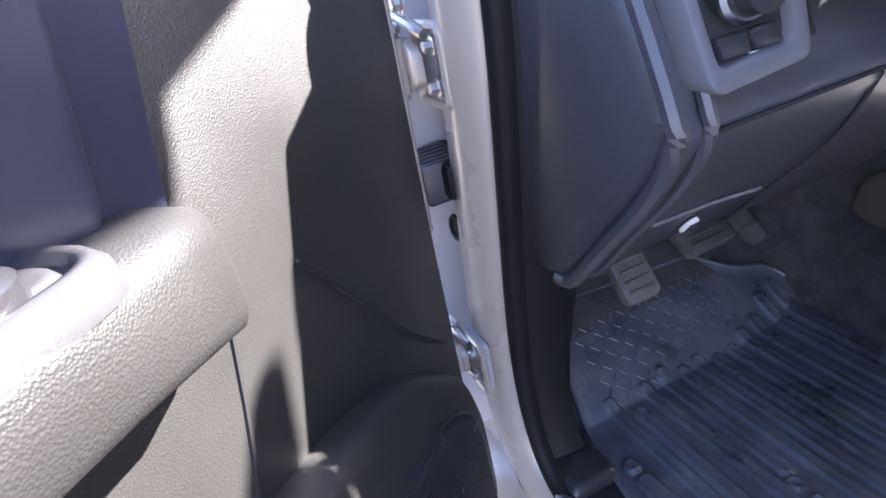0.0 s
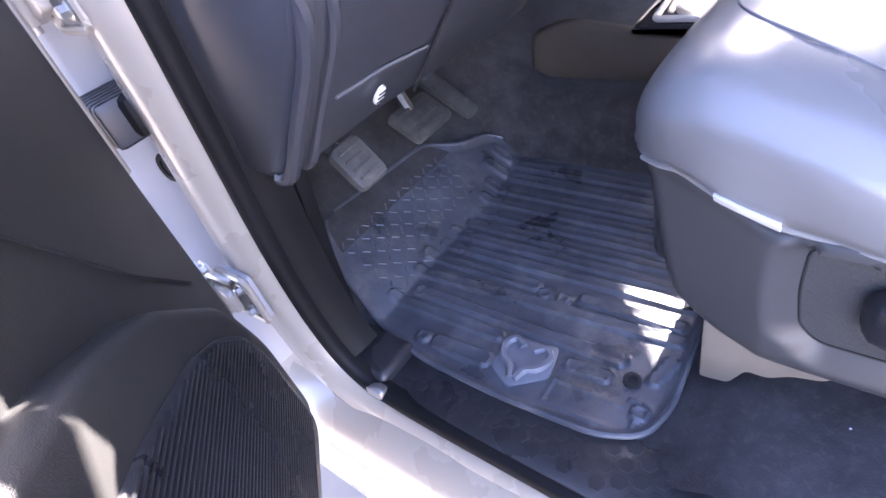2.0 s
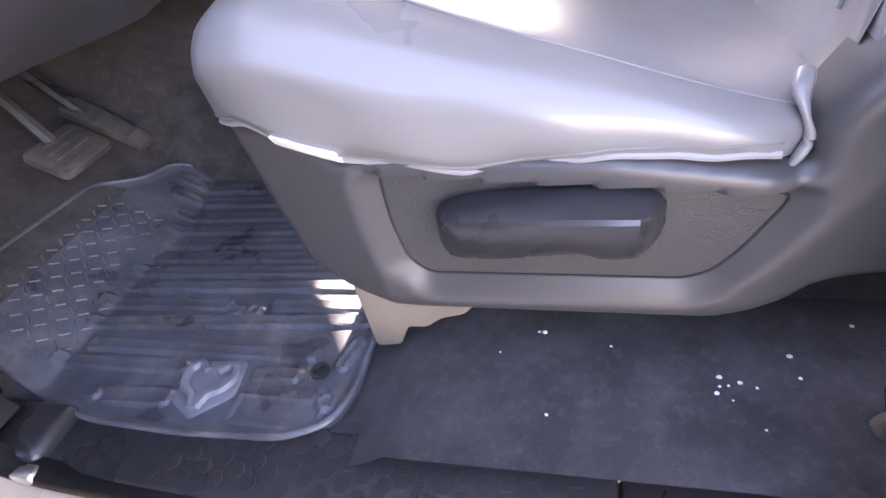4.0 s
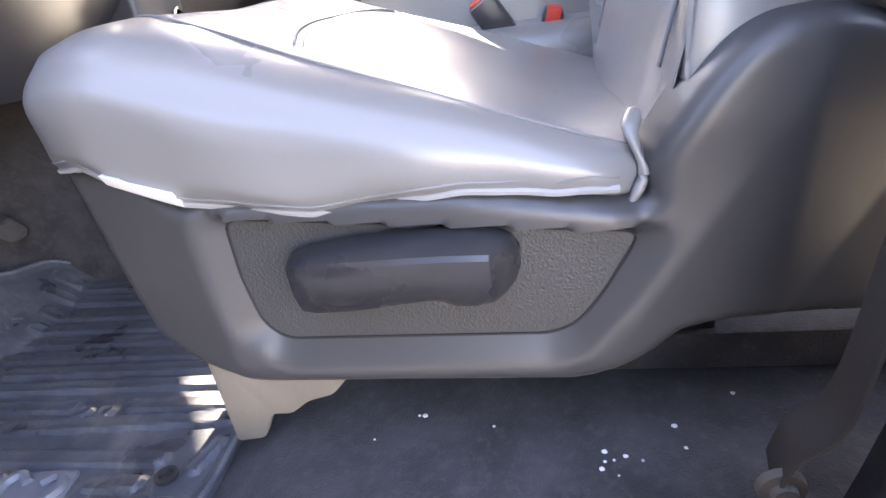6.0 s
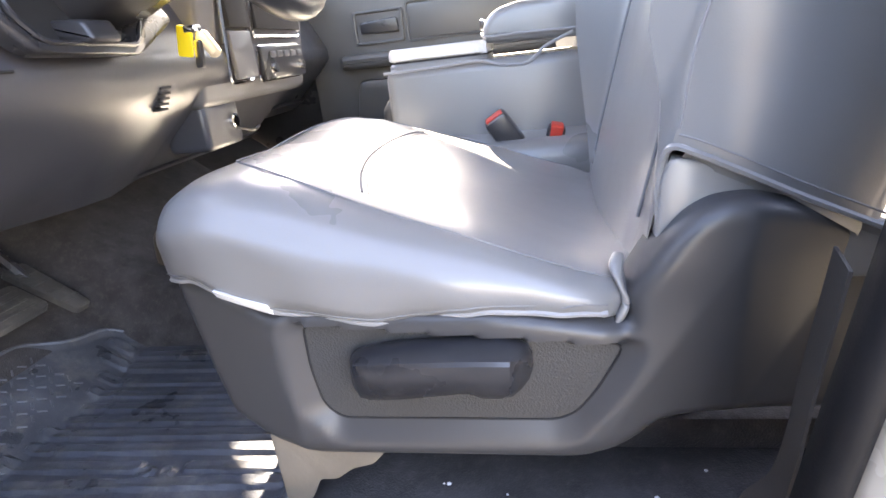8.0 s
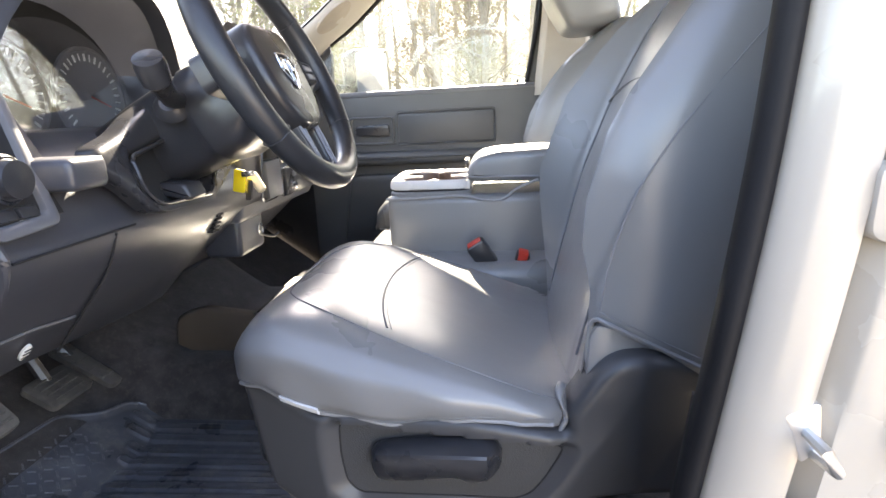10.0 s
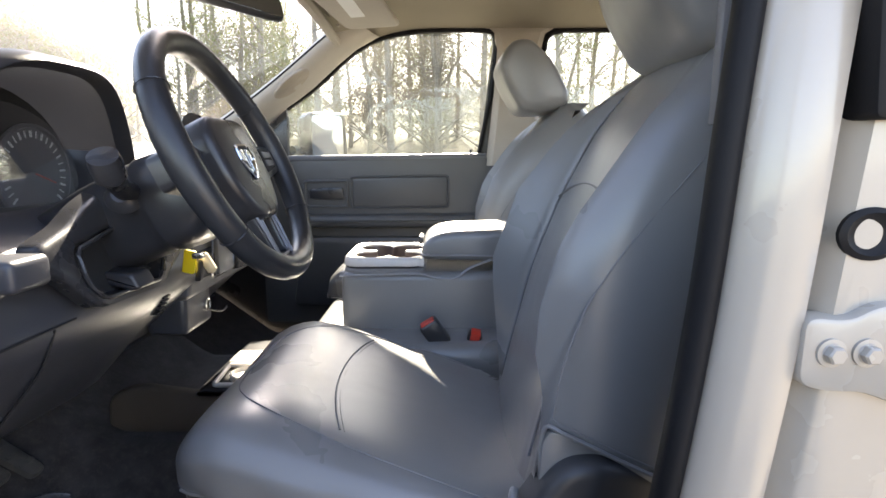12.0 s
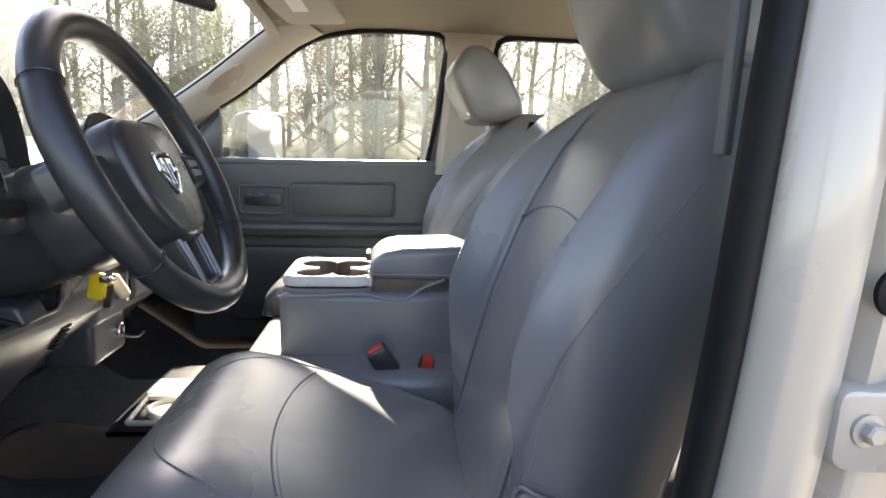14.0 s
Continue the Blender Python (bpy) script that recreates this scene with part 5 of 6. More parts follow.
def mat_relief(x, y, gap):
    """Height of the moulding over the mat's sheet."""
    up = 0.0065 * max(0.0, 1 - gap / 0.011)
    for (ax, ay), (bx, by), w in BARS:
        if abs(y - ay) > 0.05:
            continue
        t = max(0.0, min(1.0, ((x - ax) * (bx - ax) + (y - ay) * (by - ay)) / ((bx - ax) ** 2 + (by - ay) ** 2)))
        d = math.hypot(x - ax - (bx - ax) * t, y - ay - (by - ay) * t)
        up = max(up, 0.0046 * max(0.0, min(1.0, (w + 0.0032 - d) / 0.0034)) - (0.0010 if d < w - 0.0040 else 0.0))
    for bx, by in BUTTONS:
        d = math.hypot(x - bx, y - by)
        if d < 0.015:
            up = max(up, 0.005 * max(0.0, min(1.0, (0.0125 - d) / 0.003)) - (0.002 if d < 0.006 else 0.0))
    if 0.332 < x < 0.452 and 0.126 < y < 0.186:
        e = min(x - 0.334, 0.450 - x, y - 0.128, (0.172 if x < 0.43 else 0.184) - y)
        up = max(up, 0.0035 * max(0.0, 1 - abs(e - 0.005) / 0.004))
    return up


out = rounded(MAT_OUT, 0.022, 5)
bm = relief(out, None, 0.0034, lambda x, z, do, dh, way: do, 0.0)
for v in bm.verts:
    x, gap, y = v.co
    v.co = Vector((x, y, mat_height(x, y) + (mat_relief(x, y, gap) if gap >= 0 else 0)))
low = [e.verts for e in bm.edges if e.is_boundary]
for v in {v for pair in low for v in pair}:
    v.co.z -= 0.016
part("mat_sheet", bm, MAT, mat, "moulded dusty rubber sheet with raised bars", angle=28)
part("mat_rim", tube([(p[0], p[1], mat_height(*p) + 0.003) for p in out], 0.0040, 8, closed=True), MAT, mat)


def ridge(points, r=0.0055, name="ridge"):
    return part(name, tube([(x, y, mat_height(x, y) + 0.0003) for x, y in points], r, 6), MAT, mat)


for k in range(10):
    for j in range(15):
        x, y = -0.086 + k * 0.0145, 0.205 + j * 0.0185
        if y < 0.50 - max(0.0, x) and x < 0.030 + 0.05 * (y < 0.29) and x > -0.09 + 0.5 * max(0.0, 0.225 - y):
            a = radians(45 if (j + k) % 2 else -45)
            d = 0.0058
            ridge([(x - d * math.cos(a), y - d * math.sin(a)), (x, y), (x + d * math.cos(a), y + d * math.sin(a))], 0.0017, "tread_bar")
part("mat_hole", lathe([(0.011, 0), (0.011, 0.004), (0.007, 0.004), (0.006, 0.0005), (0, 0.0005)], Matrix.Translation((0.424, 0.203, 0.6835)), 18), GAUGE, mat, "round fixing hole")
shield_pts = [(0.252, 0.202), (0.325, 0.210), (0.333, 0.162), (0.291, 0.127), (0.256, 0.146)]
b = prism(rounded(shield_pts, 0.008), -0.004, 0.0, 0.0015)
for v in b.verts:
    x, y, z = v.co
    v.co = Vector((x, z, 0.683 - y))
logo = part("shield_plate", b, material("worn_logo_rubber", (0.125, 0.135, 0.16), 0.4, bump=0.3, size=400, vary=0.25), mat, "greyish raised shield emblem")
for s in (-1, 1):
    part("shield_mark", tube(spline([(0.290 + s * 0.008, 0.190, 0.688), (0.290 + s * 0.022, 0.199, 0.6885), (0.290 + s * 0.033, 0.186, 0.6885), (0.290 + s * 0.026, 0.166, 0.689), (0.291 + s * 0.010, 0.156, 0.689), (0.292 + s * 0.003, 0.140, 0.688)], 4), 0.0055, 6), logo.data.materials[0], logo)

part("tunnel_cover", prism(rounded([(0.02, 0.80), (0.03, 0.885), (0.10, 0.910), (0.20, 0.895), (0.45, 0.865), (0.45, 0.79), (0.12, 0.79)], 0.025), 0.715, 0.735, 0.01, 3), material("dark_trim_plastic", (0.095, 0.078, 0.062), 0.4, bump=0.2, size=700), tray, "dark plastic tunnel cover")


# ---- driver's door, standing open ----
DOOR = pose(0.0, -0.03, 0, 0, 0, -39)
door = thing("driver_door", "open driver's door with a grained charcoal inner panel", "car door")


def door_part(name, bm, mat, label="", parent=None, angle=40):
    bm.transform(DOOR)
    return part(name, bm, mat, parent or door, label, angle=angle)


def slab(poly, v0, v1, bevel=0.006, hole=None, front=None):
    """An outline in the door's length and height; its face towards the cab at v1."""
    b = prism(poly, -v1, -v0, bevel, 3, hole=hole, front=front)
    for v in b.verts:
        v.co.y = -v.co.y
    return b


door_part("outer_skin", slab(rounded([(0.0, 0.62), (0.0, 1.36), (1.12, 1.40), (1.12, 0.66)], 0.05), -0.075, -0.035, 0.01), PAINT, "white painted door skin")
door_part("inner_shell", slab(rounded([(0.012, 0.66), (0.012, 1.34), (1.10, 1.38), (1.10, 0.68)], 0.05), -0.04, 0.0, 0.008), SHADED_WHITE)
door_part("trim_panel", slab(rounded([(0.034, 0.70), (0.034, 1.05), (0.026, 1.345), (1.08, 1.385), (1.08, 0.72)], 0.012), -0.005, 0.035, 0.012), DOOR_PLASTIC, "charcoal panel with leathery grain")
door_part("hinge_flange", slab(rounded([(0.026, 1.07), (0.016, 1.36), (0.024, 1.36), (0.033, 1.07)], 0.003), 0.02, 0.032, 0.002), PAINT, "white painted edge flange")
door_part("edge_seal", tube([(0.014, 0.004, 0.72), (0.012, 0.004, 1.0), (0.010, 0.004, 1.33)], 0.006, 8), RUBBER)
# lower bulged map pocket and speaker grille
low_poly = rounded([(0.07, 0.72), (0.075, 0.86), (0.107, 0.948), (0.203, 1.037), (0.298, 1.080), (0.378, 1.10), (1.02, 1.10), (1.02, 0.74)], 0.03, 5)
door_part("map_pocket", slab(low_poly, 0.02, 0.066, 0.016), DOOR_PLASTIC, "bulged charcoal map pocket")
door_part("speaker_grille", slab(rounded([(0.10, 0.72), (0.105, 0.855), (0.122, 0.915), (0.169, 0.961), (0.221, 0.991), (0.309, 1.021), (0.36, 1.033), (0.62, 1.04), (0.62, 0.75)], 0.03, 5), 0.05, 0.070, 0.004), PLASTIC_SMOOTH)
for k in range(49):
    z = 0.745 + k * 0.0058
    a = lerp(z, [(0.74, 0.112), (0.86, 0.116), (0.915, 0.134), (0.961, 0.180), (0.991, 0.235), (1.021, 0.325), (1.03, 0.36)])
    door_part("grille_slat", box(a, 0.60, 0.068, 0.0725, z, z + 0.0026, 0.0006), PLASTIC_SMOOTH)
# armrest with switch pad and pull recess
rings = []
for u, z0, z1, v in ((0.337, 1.214, 1.240, 0.045), (0.340, 1.210, 1.250, 0.056), (0.347, 1.208, 1.258, 0.068), (0.360, 1.209, 1.264, 0.078), (0.385, 1.218, 1.268, 0.086), (0.42, 1.227, 1.271, 0.092), (0.50, 1.238, 1.275, 0.097), (0.65, 1.238, 1.278, 0.098), (0.85, 1.236, 1.278, 0.095), (0.92, 1.225, 1.27, 0.07)):
    n = 24
    ring = []
    for i in range(n):
        a = 2 * math.pi * i / n
        ca, sa = math.cos(a), math.sin(a)
        ring.append((u, 0.03 + (v - 0.03) * (0.5 + 0.5 * math.copysign(abs(ca) ** 0.6, ca)), (z0 + z1) / 2 + (z1 - z0) / 2 * math.copysign(abs(sa) ** 0.5, sa)))
    rings.append(ring)
arm = door_part("armrest", loft(rings), DOOR_PLASTIC, "padded grained armrest", angle=60)
def pad_ring(k, z):
    return [(p[0], p[1], z) for p in rounded([(0.398 + k, 0.046 + k), (0.398 + k, 0.091 - k), (0.60, 0.091 - k), (0.60, 0.046 + k)], 0.02 - k * 0.6, 6)]


sw = door_part("switch_bezel", loft([pad_ring(k, z) for k, z in ((0.0, 1.262), (0.001, 1.270), (0.004, 1.2735), (0.007, 1.273), (0.0085, 1.270), (0.011, 1.2695), (0.0125, 1.272), (0.015, 1.272))]), PLASTIC, "charcoal window switch bezel", arm, angle=60)
door_part("mirror_knob", lathe([(0.016, 0), (0.0155, 0.006), (0.012, 0.009), (0.0, 0.0095)], Matrix.Translation((0.433, 0.069, 1.271)), 24), PLASTIC_SMOOTH, "round black mirror knob", sw)
for a in range(4):
    door_part("knob_mark", lathe([(0.0028, 0), (0.0022, 0.0012)], Matrix.Translation((0.433 + 0.0085 * math.cos(a * math.pi / 2), 0.069 + 0.0085 * math.sin(a * math.pi / 2), 1.280)), 8), CHROME, parent=sw)
for k in range(3):
    door_part("window_switch", box(0.460 + k * 0.034, 0.485 + k * 0.034, 0.058, 0.080, 1.270, 1.279, 0.004), PLASTIC_SMOOTH, parent=sw)
# handle recess: dark pad above the armrest
door_part("upper_pad", slab(rounded([(0.343, 1.248), (0.316, 1.34), (0.95, 1.365), (0.95, 1.25)], 0.006), 0.02, 0.046, 0.004), INSERT, "dark blue-black upper insert")
door_part("handle_bezel", slab(rounded([(0.378, 1.262), (0.357, 1.345), (0.62, 1.352), (0.62, 1.262)], 0.012), 0.04, 0.058, 0.005), INSERT)
door_part("handle_cup", slab(rounded([(0.405, 1.275), (0.39, 1.335), (0.60, 1.342), (0.60, 1.275)], 0.02), 0.05, 0.0605, 0.004), PLASTIC)
door_part("panel_gap", tube([(0.330, 0.0345, 1.188), (0.342, 0.0345, 1.15), (0.362, 0.0345, 1.095)], 0.0022, 6), GAUGE)
door_part("panel_gap", tube([(0.080, 0.037, 0.965), (0.15, 0.037, 1.035), (0.268, 0.037, 1.185)], 0.0012, 5), GAUGE)
door_part("window_frame", tube(spline([(0.05, -0.02, 1.34), (0.25, 0.03, 1.62), (0.42, 0.06, 1.78), (0.62, 0.08, 1.86), (0.95, 0.085, 1.88), (1.06, 0.08, 1.83), (1.09, 0.0, 1.38)], 5), 0.022, 8), PLASTIC_SMOOTH)
bm = loft([[(u, -0.02 + (z - 1.35) * 0.18, z) for u, z in ((0.10, 1.35), (0.45, 1.35), (0.8, 1.36), (1.08, 1.37))], [(u, -0.02 + (z - 1.35) * 0.18, z) for u, z in ((0.45, 1.78), (0.62, 1.85), (0.85, 1.87), (1.04, 1.83))]], cap=False, closed=False)
ob = door_part("window_pane", bm, GLASS)
ob.visible_shadow = False

# door hinges on the pillar
for z, x, y in ((0.855, -0.004, 0.018), (1.226, 0.008, 0.028)):
    h = thing("steel_hinge", "white painted steel front door hinge with bolts", "hinge", "front door hinges")
    rim = rounded([(-0.034, -0.038), (-0.032, 0.036), (0.030, 0.036), (0.030, -0.038)], 0.009)
    part("hinge_rim", tube([(x + 0.01 + p[0], y - 0.010, z + p[1]) for p in rim], 0.0045, 8, closed=True), PAINT, h)
    part("hinge_base", prism([(x + 0.01 + p[0], z + p[1]) for p in rim], y - 0.008, y, 0.001), SHADED_WHITE, h)
    part("hinge_leaf", prism(rounded([(x - 0.058, z - 0.024), (x - 0.055, z + 0.020), (x - 0.020, z + 0.026), (x + 0.010, z + 0.014), (x + 0.012, z - 0.016), (x - 0.02, z - 0.028)], 0.006), y - 0.028, y - 0.018, 0.003), PAINT, h)
    part("hinge_knuckle", lathe([(0.011, -0.026), (0.011, 0.026)], Matrix.Translation((x - 0.022, y - 0.032, z)), 16), PAINT, h)
    part("hinge_pin", lathe([(0.006, -0.033), (0.006, 0.030), (0.009, 0.031), (0.009, 0.037), (0.005, 0.040)], Matrix.Translation((x - 0.022, y - 0.032, z)), 14), STEEL, h)
    part("check_arm", tube([(x - 0.045, y - 0.02, z + 0.045), (x - 0.01, y - 0.022, z + 0.040), (x + 0.012, y - 0.014, z + 0.028)], 0.005, 8), STEEL, h)
    hexbolt("bolt", Matrix.Translation((x + 0.022, y - 0.010, z + 0.018)) @ OUT, h, STEEL, 0.006)
    hexbolt("bolt", Matrix.Translation((x + 0.020, y - 0.010, z - 0.020)) @ OUT, h, STEEL, 0.006)
    hexbolt("bolt", Matrix.Translation((x - 0.006, y - 0.022, z + 0.056)) @ OUT, h, STEEL, 0.007)
boot = thing("wiring_boot", "ribbed black rubber wiring boot on the door pillar", "cable boot")
for k in range(6):
    b = box(-0.05 + k * 0.011, -0.043 + k * 0.011, -0.004, 0.05, -0.024, 0.024, 0.006, 2)
    b.transform(Matrix.Translation((-0.006, -0.006, 1.102)))
    part("boot_rib", b, DASH, boot)
part("boot_core", box(-0.07, 0.02, 0.012, 0.055, 1.08, 1.124, 0.008), RUBBER, boot)
hp = thing("pillar_grommet", "round rusty bolt hole in the hinge pillar", "grommet")
part("hole_ring", lathe([(0.014, 0), (0.013, 0.003), (0.009, 0.002), (0.007, -0.004), (0, -0.004)], Matrix.Translation((-0.015, 0.026, 1.033)) @ Vector((0.3, -1, 0)).to_track_quat("Z", "Y").to_matrix().to_4x4() @ Matrix.Diagonal((0.8, 1.3, 1, 1)), 20), RUBBER, hp)
kick = tagged(part("kick_panel", prism(rounded([(-0.33, 0.70), (-0.33, 1.25), (0.09, 1.24), (0.085, 1.0), (0.052, 0.85), (0.035, 0.70)], 0.02), 0.105, 0.125, 0.01), RUBBER), "black plastic kick panel beside the footwell", "trim", kind="structure")

# ---- passenger door ----
pdoor = thing("passenger_door", "closed passenger door with a charcoal inner panel", "car door")
F = SIDE_IN - 0.03
bm = prism(rounded([(0.03, 0.72), (0.03, 1.375), (0.93, 1.392), (0.95, 1.385), (0.95, 0.72)], 0.02), F + 0.045, F + 0.0, 0.008)
part("trim_panel", bm, DOOR_GREY, pdoor, "charcoal door panel")
part("belt_rail", tube([(0.12, F + 0.012, 1.388), (0.5, F + 0.010, 1.392), (0.93, F + 0.012, 1.398)], 0.012, 8), DASH_TRIM, pdoor)
part("armrest", prism(rounded([(0.15, 1.12), (0.15, 1.168), (0.90, 1.172), (0.90, 1.12)], 0.02), F - 0.065, F + 0.02, 0.02, 4), DOOR_GREY, pdoor)
part("inset_panel", prism(rounded([(0.40, 1.198), (0.40, 1.312), (0.775, 1.318), (0.775, 1.20)], 0.012), F - 0.006, F + 0.01, 0.004), DOOR_GREY, pdoor)
part("inset_bead", tube([(p[0], F - 0.006, p[1]) for p in rounded([(0.395, 1.193), (0.395, 1.317), (0.78, 1.323), (0.78, 1.195)], 0.014)], 0.004, 6, closed=True), DOOR_GREY, pdoor)
hd = part("handle_bezel", prism(rounded([(0.205, 1.195), (0.205, 1.305), (0.383, 1.305), (0.383, 1.195)], 0.012), F - 0.012, F + 0.01, 0.005, hole=rounded([(0.216, 1.205), (0.216, 1.296), (0.374, 1.296), (0.374, 1.205)], 0.01)), DOOR_GREY, pdoor)
part("handle_cup", box(0.216, 0.374, F + 0.002, F + 0.008, 1.21, 1.29), GAUGE, hd)
part("handle_pull", prism(rounded([(0.230, 1.232), (0.230, 1.268), (0.362, 1.276), (0.366, 1.228)], 0.008), F - 0.016, F - 0.004, 0.004), PLASTIC_SMOOTH, hd)
part("lower_pocket", prism(rounded([(0.15, 0.80), (0.20, 1.08), (0.86, 1.08), (0.86, 0.80)], 0.03), F - 0.03, F + 0.02, 0.012), DOOR_GREY, pdoor)
part("outer_belt", box(0.155, 0.888, 1.834, 1.882, 1.36, 1.402, 0.004), PAINT, pdoor, "sunlit white outer window sill")
part("lock_post", lathe([(0.004, 0), (0.004, 0.018), (0.0045, 0.02), (0.002, 0.024)], Matrix.Translation((0.868, F + 0.012, 1.40)), 8), PLASTIC_SMOOTH, pdoor)
part("mirror_patch", prism([(0.02, 1.38), (0.145, 1.385), (0.15, 1.55), (0.09, 1.50)], F + 0.01, F + 0.04, 0.003), PLASTIC_SMOOTH, pdoor, "black corner cover")

smir = thing("side_mirror", "black towing side mirror outside the passenger window", "side mirror")
MIRROR_AT = pose(0.255, 2.04, 1.480, 0, 0, 55)
face_line = rounded([(-0.105, -0.10), (-0.105, 0.10), (0.10, 0.105), (0.108, -0.095)], 0.035, 6)
rings = []
for k, y in ((0.90, 0.004), (0.93, -0.004), (0.98, -0.006), (1.02, 0.002), (1.03, 0.02), (0.99, 0.06), (0.88, 0.095), (0.65, 0.115), (0.3, 0.122)):
    rings.append([MIRROR_AT @ Vector((p[0] * k, y, p[1] * k)) for p in face_line])
part("mirror_shell", loft(rings), PLASTIC_SMOOTH, smir, "glossy black mirror shell", angle=60)
rings = [[MIRROR_AT @ Vector((p[0] * k, 0.0035 - 0.004 * (1 - k * k), p[1] * k)) for p in face_line] for k in (0.92, 0.75, 0.55, 0.35, 0.15)]
part("mirror_glass", loft(rings), MIRROR, smir, "slightly curved mirror glass", angle=80)
part("mirror_arm", tube([(0.14, 1.86, 1.42), (0.16, 2.04, 1.42)], 0.02, 8), PLASTIC_SMOOTH, smir)

rv = thing("rear_view_mirror", "black rear view mirror hung from the windshield", "mirror")
b = box(-0.014, 0.014, -0.15, 0.15, -0.035, 0.035, 0.012, 3)
b.transform(pose(0.299, 0.84, 1.745, 0, -14, -30))
part("mirror_shell", b, PLASTIC_SMOOTH, rv)
b = box(0.0125, 0.0155, -0.142, 0.142, -0.029, 0.029, 0.001)
b.transform(pose(0.299, 0.84, 1.745, 0, -14, -30))
part("mirror_glass", b, MIRROR, rv)
part("mirror_stem", tube([(0.292, 0.85, 1.76), (0.27, 0.87, 1.785), (0.26, 0.88, 1.803)], 0.009, 8), PLASTIC_SMOOTH, rv)
# Unseen visor, added with a stepped edge to cast the shadow on the door
dv = thing("sun_visor", "tan sun visor tipped down at the driver's side, unseen, cut to shade the door", "sun visor")
b = prism(rounded([(-0.275, -0.20), (-0.275, 0.048), (-0.225, 0.088), (-0.165, 0.117), (-0.156, 0.172), (-0.075, 0.172), (-0.06, 0.155), (0.0, 0.155), (0.0, -0.20)], 0.006), -0.009, 0.009, 0.004)
for v in b.verts:
    v.co = Vector((v.co.x, v.co.z, v.co.y))
b.transform(pose(0.375, 0.40, 1.845, 0, -24, 0))
part("visor_panel", b, TAN, dv)
vz = thing("sun_visor", "tan sun visor folded up under the headliner", "sun visor")
line = rounded([(0.388, 1.11), (0.43, 1.582), (0.618, 1.538), (0.572, 1.11)], 0.035, 6)
rings = [[(p[0] + (0.50 - p[0]) * k, p[1] + (1.34 - p[1]) * k, z) for p in line] for k, z in ((0.10, 1.828), (0.025, 1.829), (0.005, 1.833), (0.0, 1.838), (0.005, 1.843), (0.03, 1.846))]
part("visor_panel", loft(rings), TAN, vz, "tan cloth visor panel", angle=60)
line = rounded([(0.462, 1.16), (0.472, 1.405), (0.518, 1.392), (0.508, 1.16)], 0.004)
part("visor_label", loft([[(p[0], p[1], z) for p in line] for z in (1.8265, 1.8283)]), WHITE, vz, "white warning label")
part("visor_rod", tube([(0.40, 1.565, 1.842), (0.39, 1.62, 1.85)], 0.006, 8), TAN, vz)

# ---- small litter on the carpet ----
random.seed(5)
for k in range(16):
    if k < 7:
        x, y = 0.838 + random.gauss(0, 0.010), 0.195 + random.gauss(0, 0.008)
    else:
        x, y = random.uniform(0.62, 0.95), random.uniform(0.15, 0.27)
    c = thing("white_crumb", "tiny white crumb on the dark carpet", "crumb", "crumbs on the carpet")
    r = random.uniform(0.0009, 0.0025)
    b = bmesh.new()
    bmesh.ops.create_icosphere(b, subdivisions=1, radius=r)
    for v in b.verts:
        v.co = Vector((v.co.x * random.uniform(0.8, 1.5), v.co.y, v.co.z * 0.7)) + Vector((x, y, floor_height(x, y) + r * 0.5))
    part("crumb", b, WHITE, c, smooth=False)
br = thing("seat_bracket", "dusty tan metal bracket under the seat edge", "bracket")
b = prism(rounded([(0.49, 0.70), (0.49, 0.80), (0.64, 0.80), (0.60, 0.757), (0.575, 0.75), (0.555, 0.735), (0.535, 0.735), (0.52, 0.705)], 0.006), 0.232, 0.24, 0.001)
part("bracket_plate", b, material("dusty_metal", (0.17, 0.15, 0.125), 0.6, bump=0.3, size=200, vary=0.2), br)

part("bracket_flange", box(0.49, 0.63, 0.238, 0.29, 0.792, 0.80, 0.002), DARK_STEEL, br)

# ---- outside: truck nose, ground, woods, shed ----
nose = thing("truck_hood", "white truck hood beyond the windshield", "car body", kind="structure")
rings = []
for x, zc in ((-0.40, 1.345), (-0.6, 1.36), (-1.0, 1.35), (-1.5, 1.31), (-1.75, 1.24), (-1.80, 1.0)):
    rings.append([(x, XC + u * 0.92, zc - 0.10 * abs(u) ** 3 - 0.02 * math.exp(-((abs(u) - 0.45) / 0.1) ** 2)) for u in np.linspace(-1, 1, 21)])
part("hood_panel", loft(rings, cap=False, closed=False), PAINT, nose, angle=60)
for s, y in ((-1, -0.02), (1, 1.87)):
    part("fender", box(-1.78, -0.09, min(y, y + 0.06 * s), max(y, y + 0.06 * s), 0.62, 1.27, 0.02, 3), PAINT, nose)
def bank(x, y):
    return lerp(y, [(-900, 0), (9, 0), (24, 0.8), (60, 4.0), (120, 10.0), (900, 40.0)])


ground = part("ground", grid([-900, -120, -40, -15, -5, 5, 15, 40, 120, 900], [-900, -120, -40, -12, 0, 6, 14, 24, 40, 120, 900], bank),
              material("dry_grass_ground", (0.125, 0.098, 0.060), 0.95, bump=0.6, size=3, vary=0.35, patch=0.6))
tagged(ground, "dry brown grass and leaf litter by a gravel lot", "ground", kind="structure")

lot = part("gravel_lot", grid([-60, -20, -6, 0, 6, 20, 60], [-70, -30, -12, -4, 2, 7, 8.5], lambda x, y: 0.012), material("pale_gravel", (0.26, 0.215, 0.165), 0.95, bump=1.0, size=18, vary=0.2, patch=1.5))
tagged(lot, "pale gravel lot round the truck", "ground", kind="structure")

BARK = material("grey_bark", (0.17, 0.15, 0.125), 0.9, bump=0.8, size=30, vary=0.3, spread=0.25)


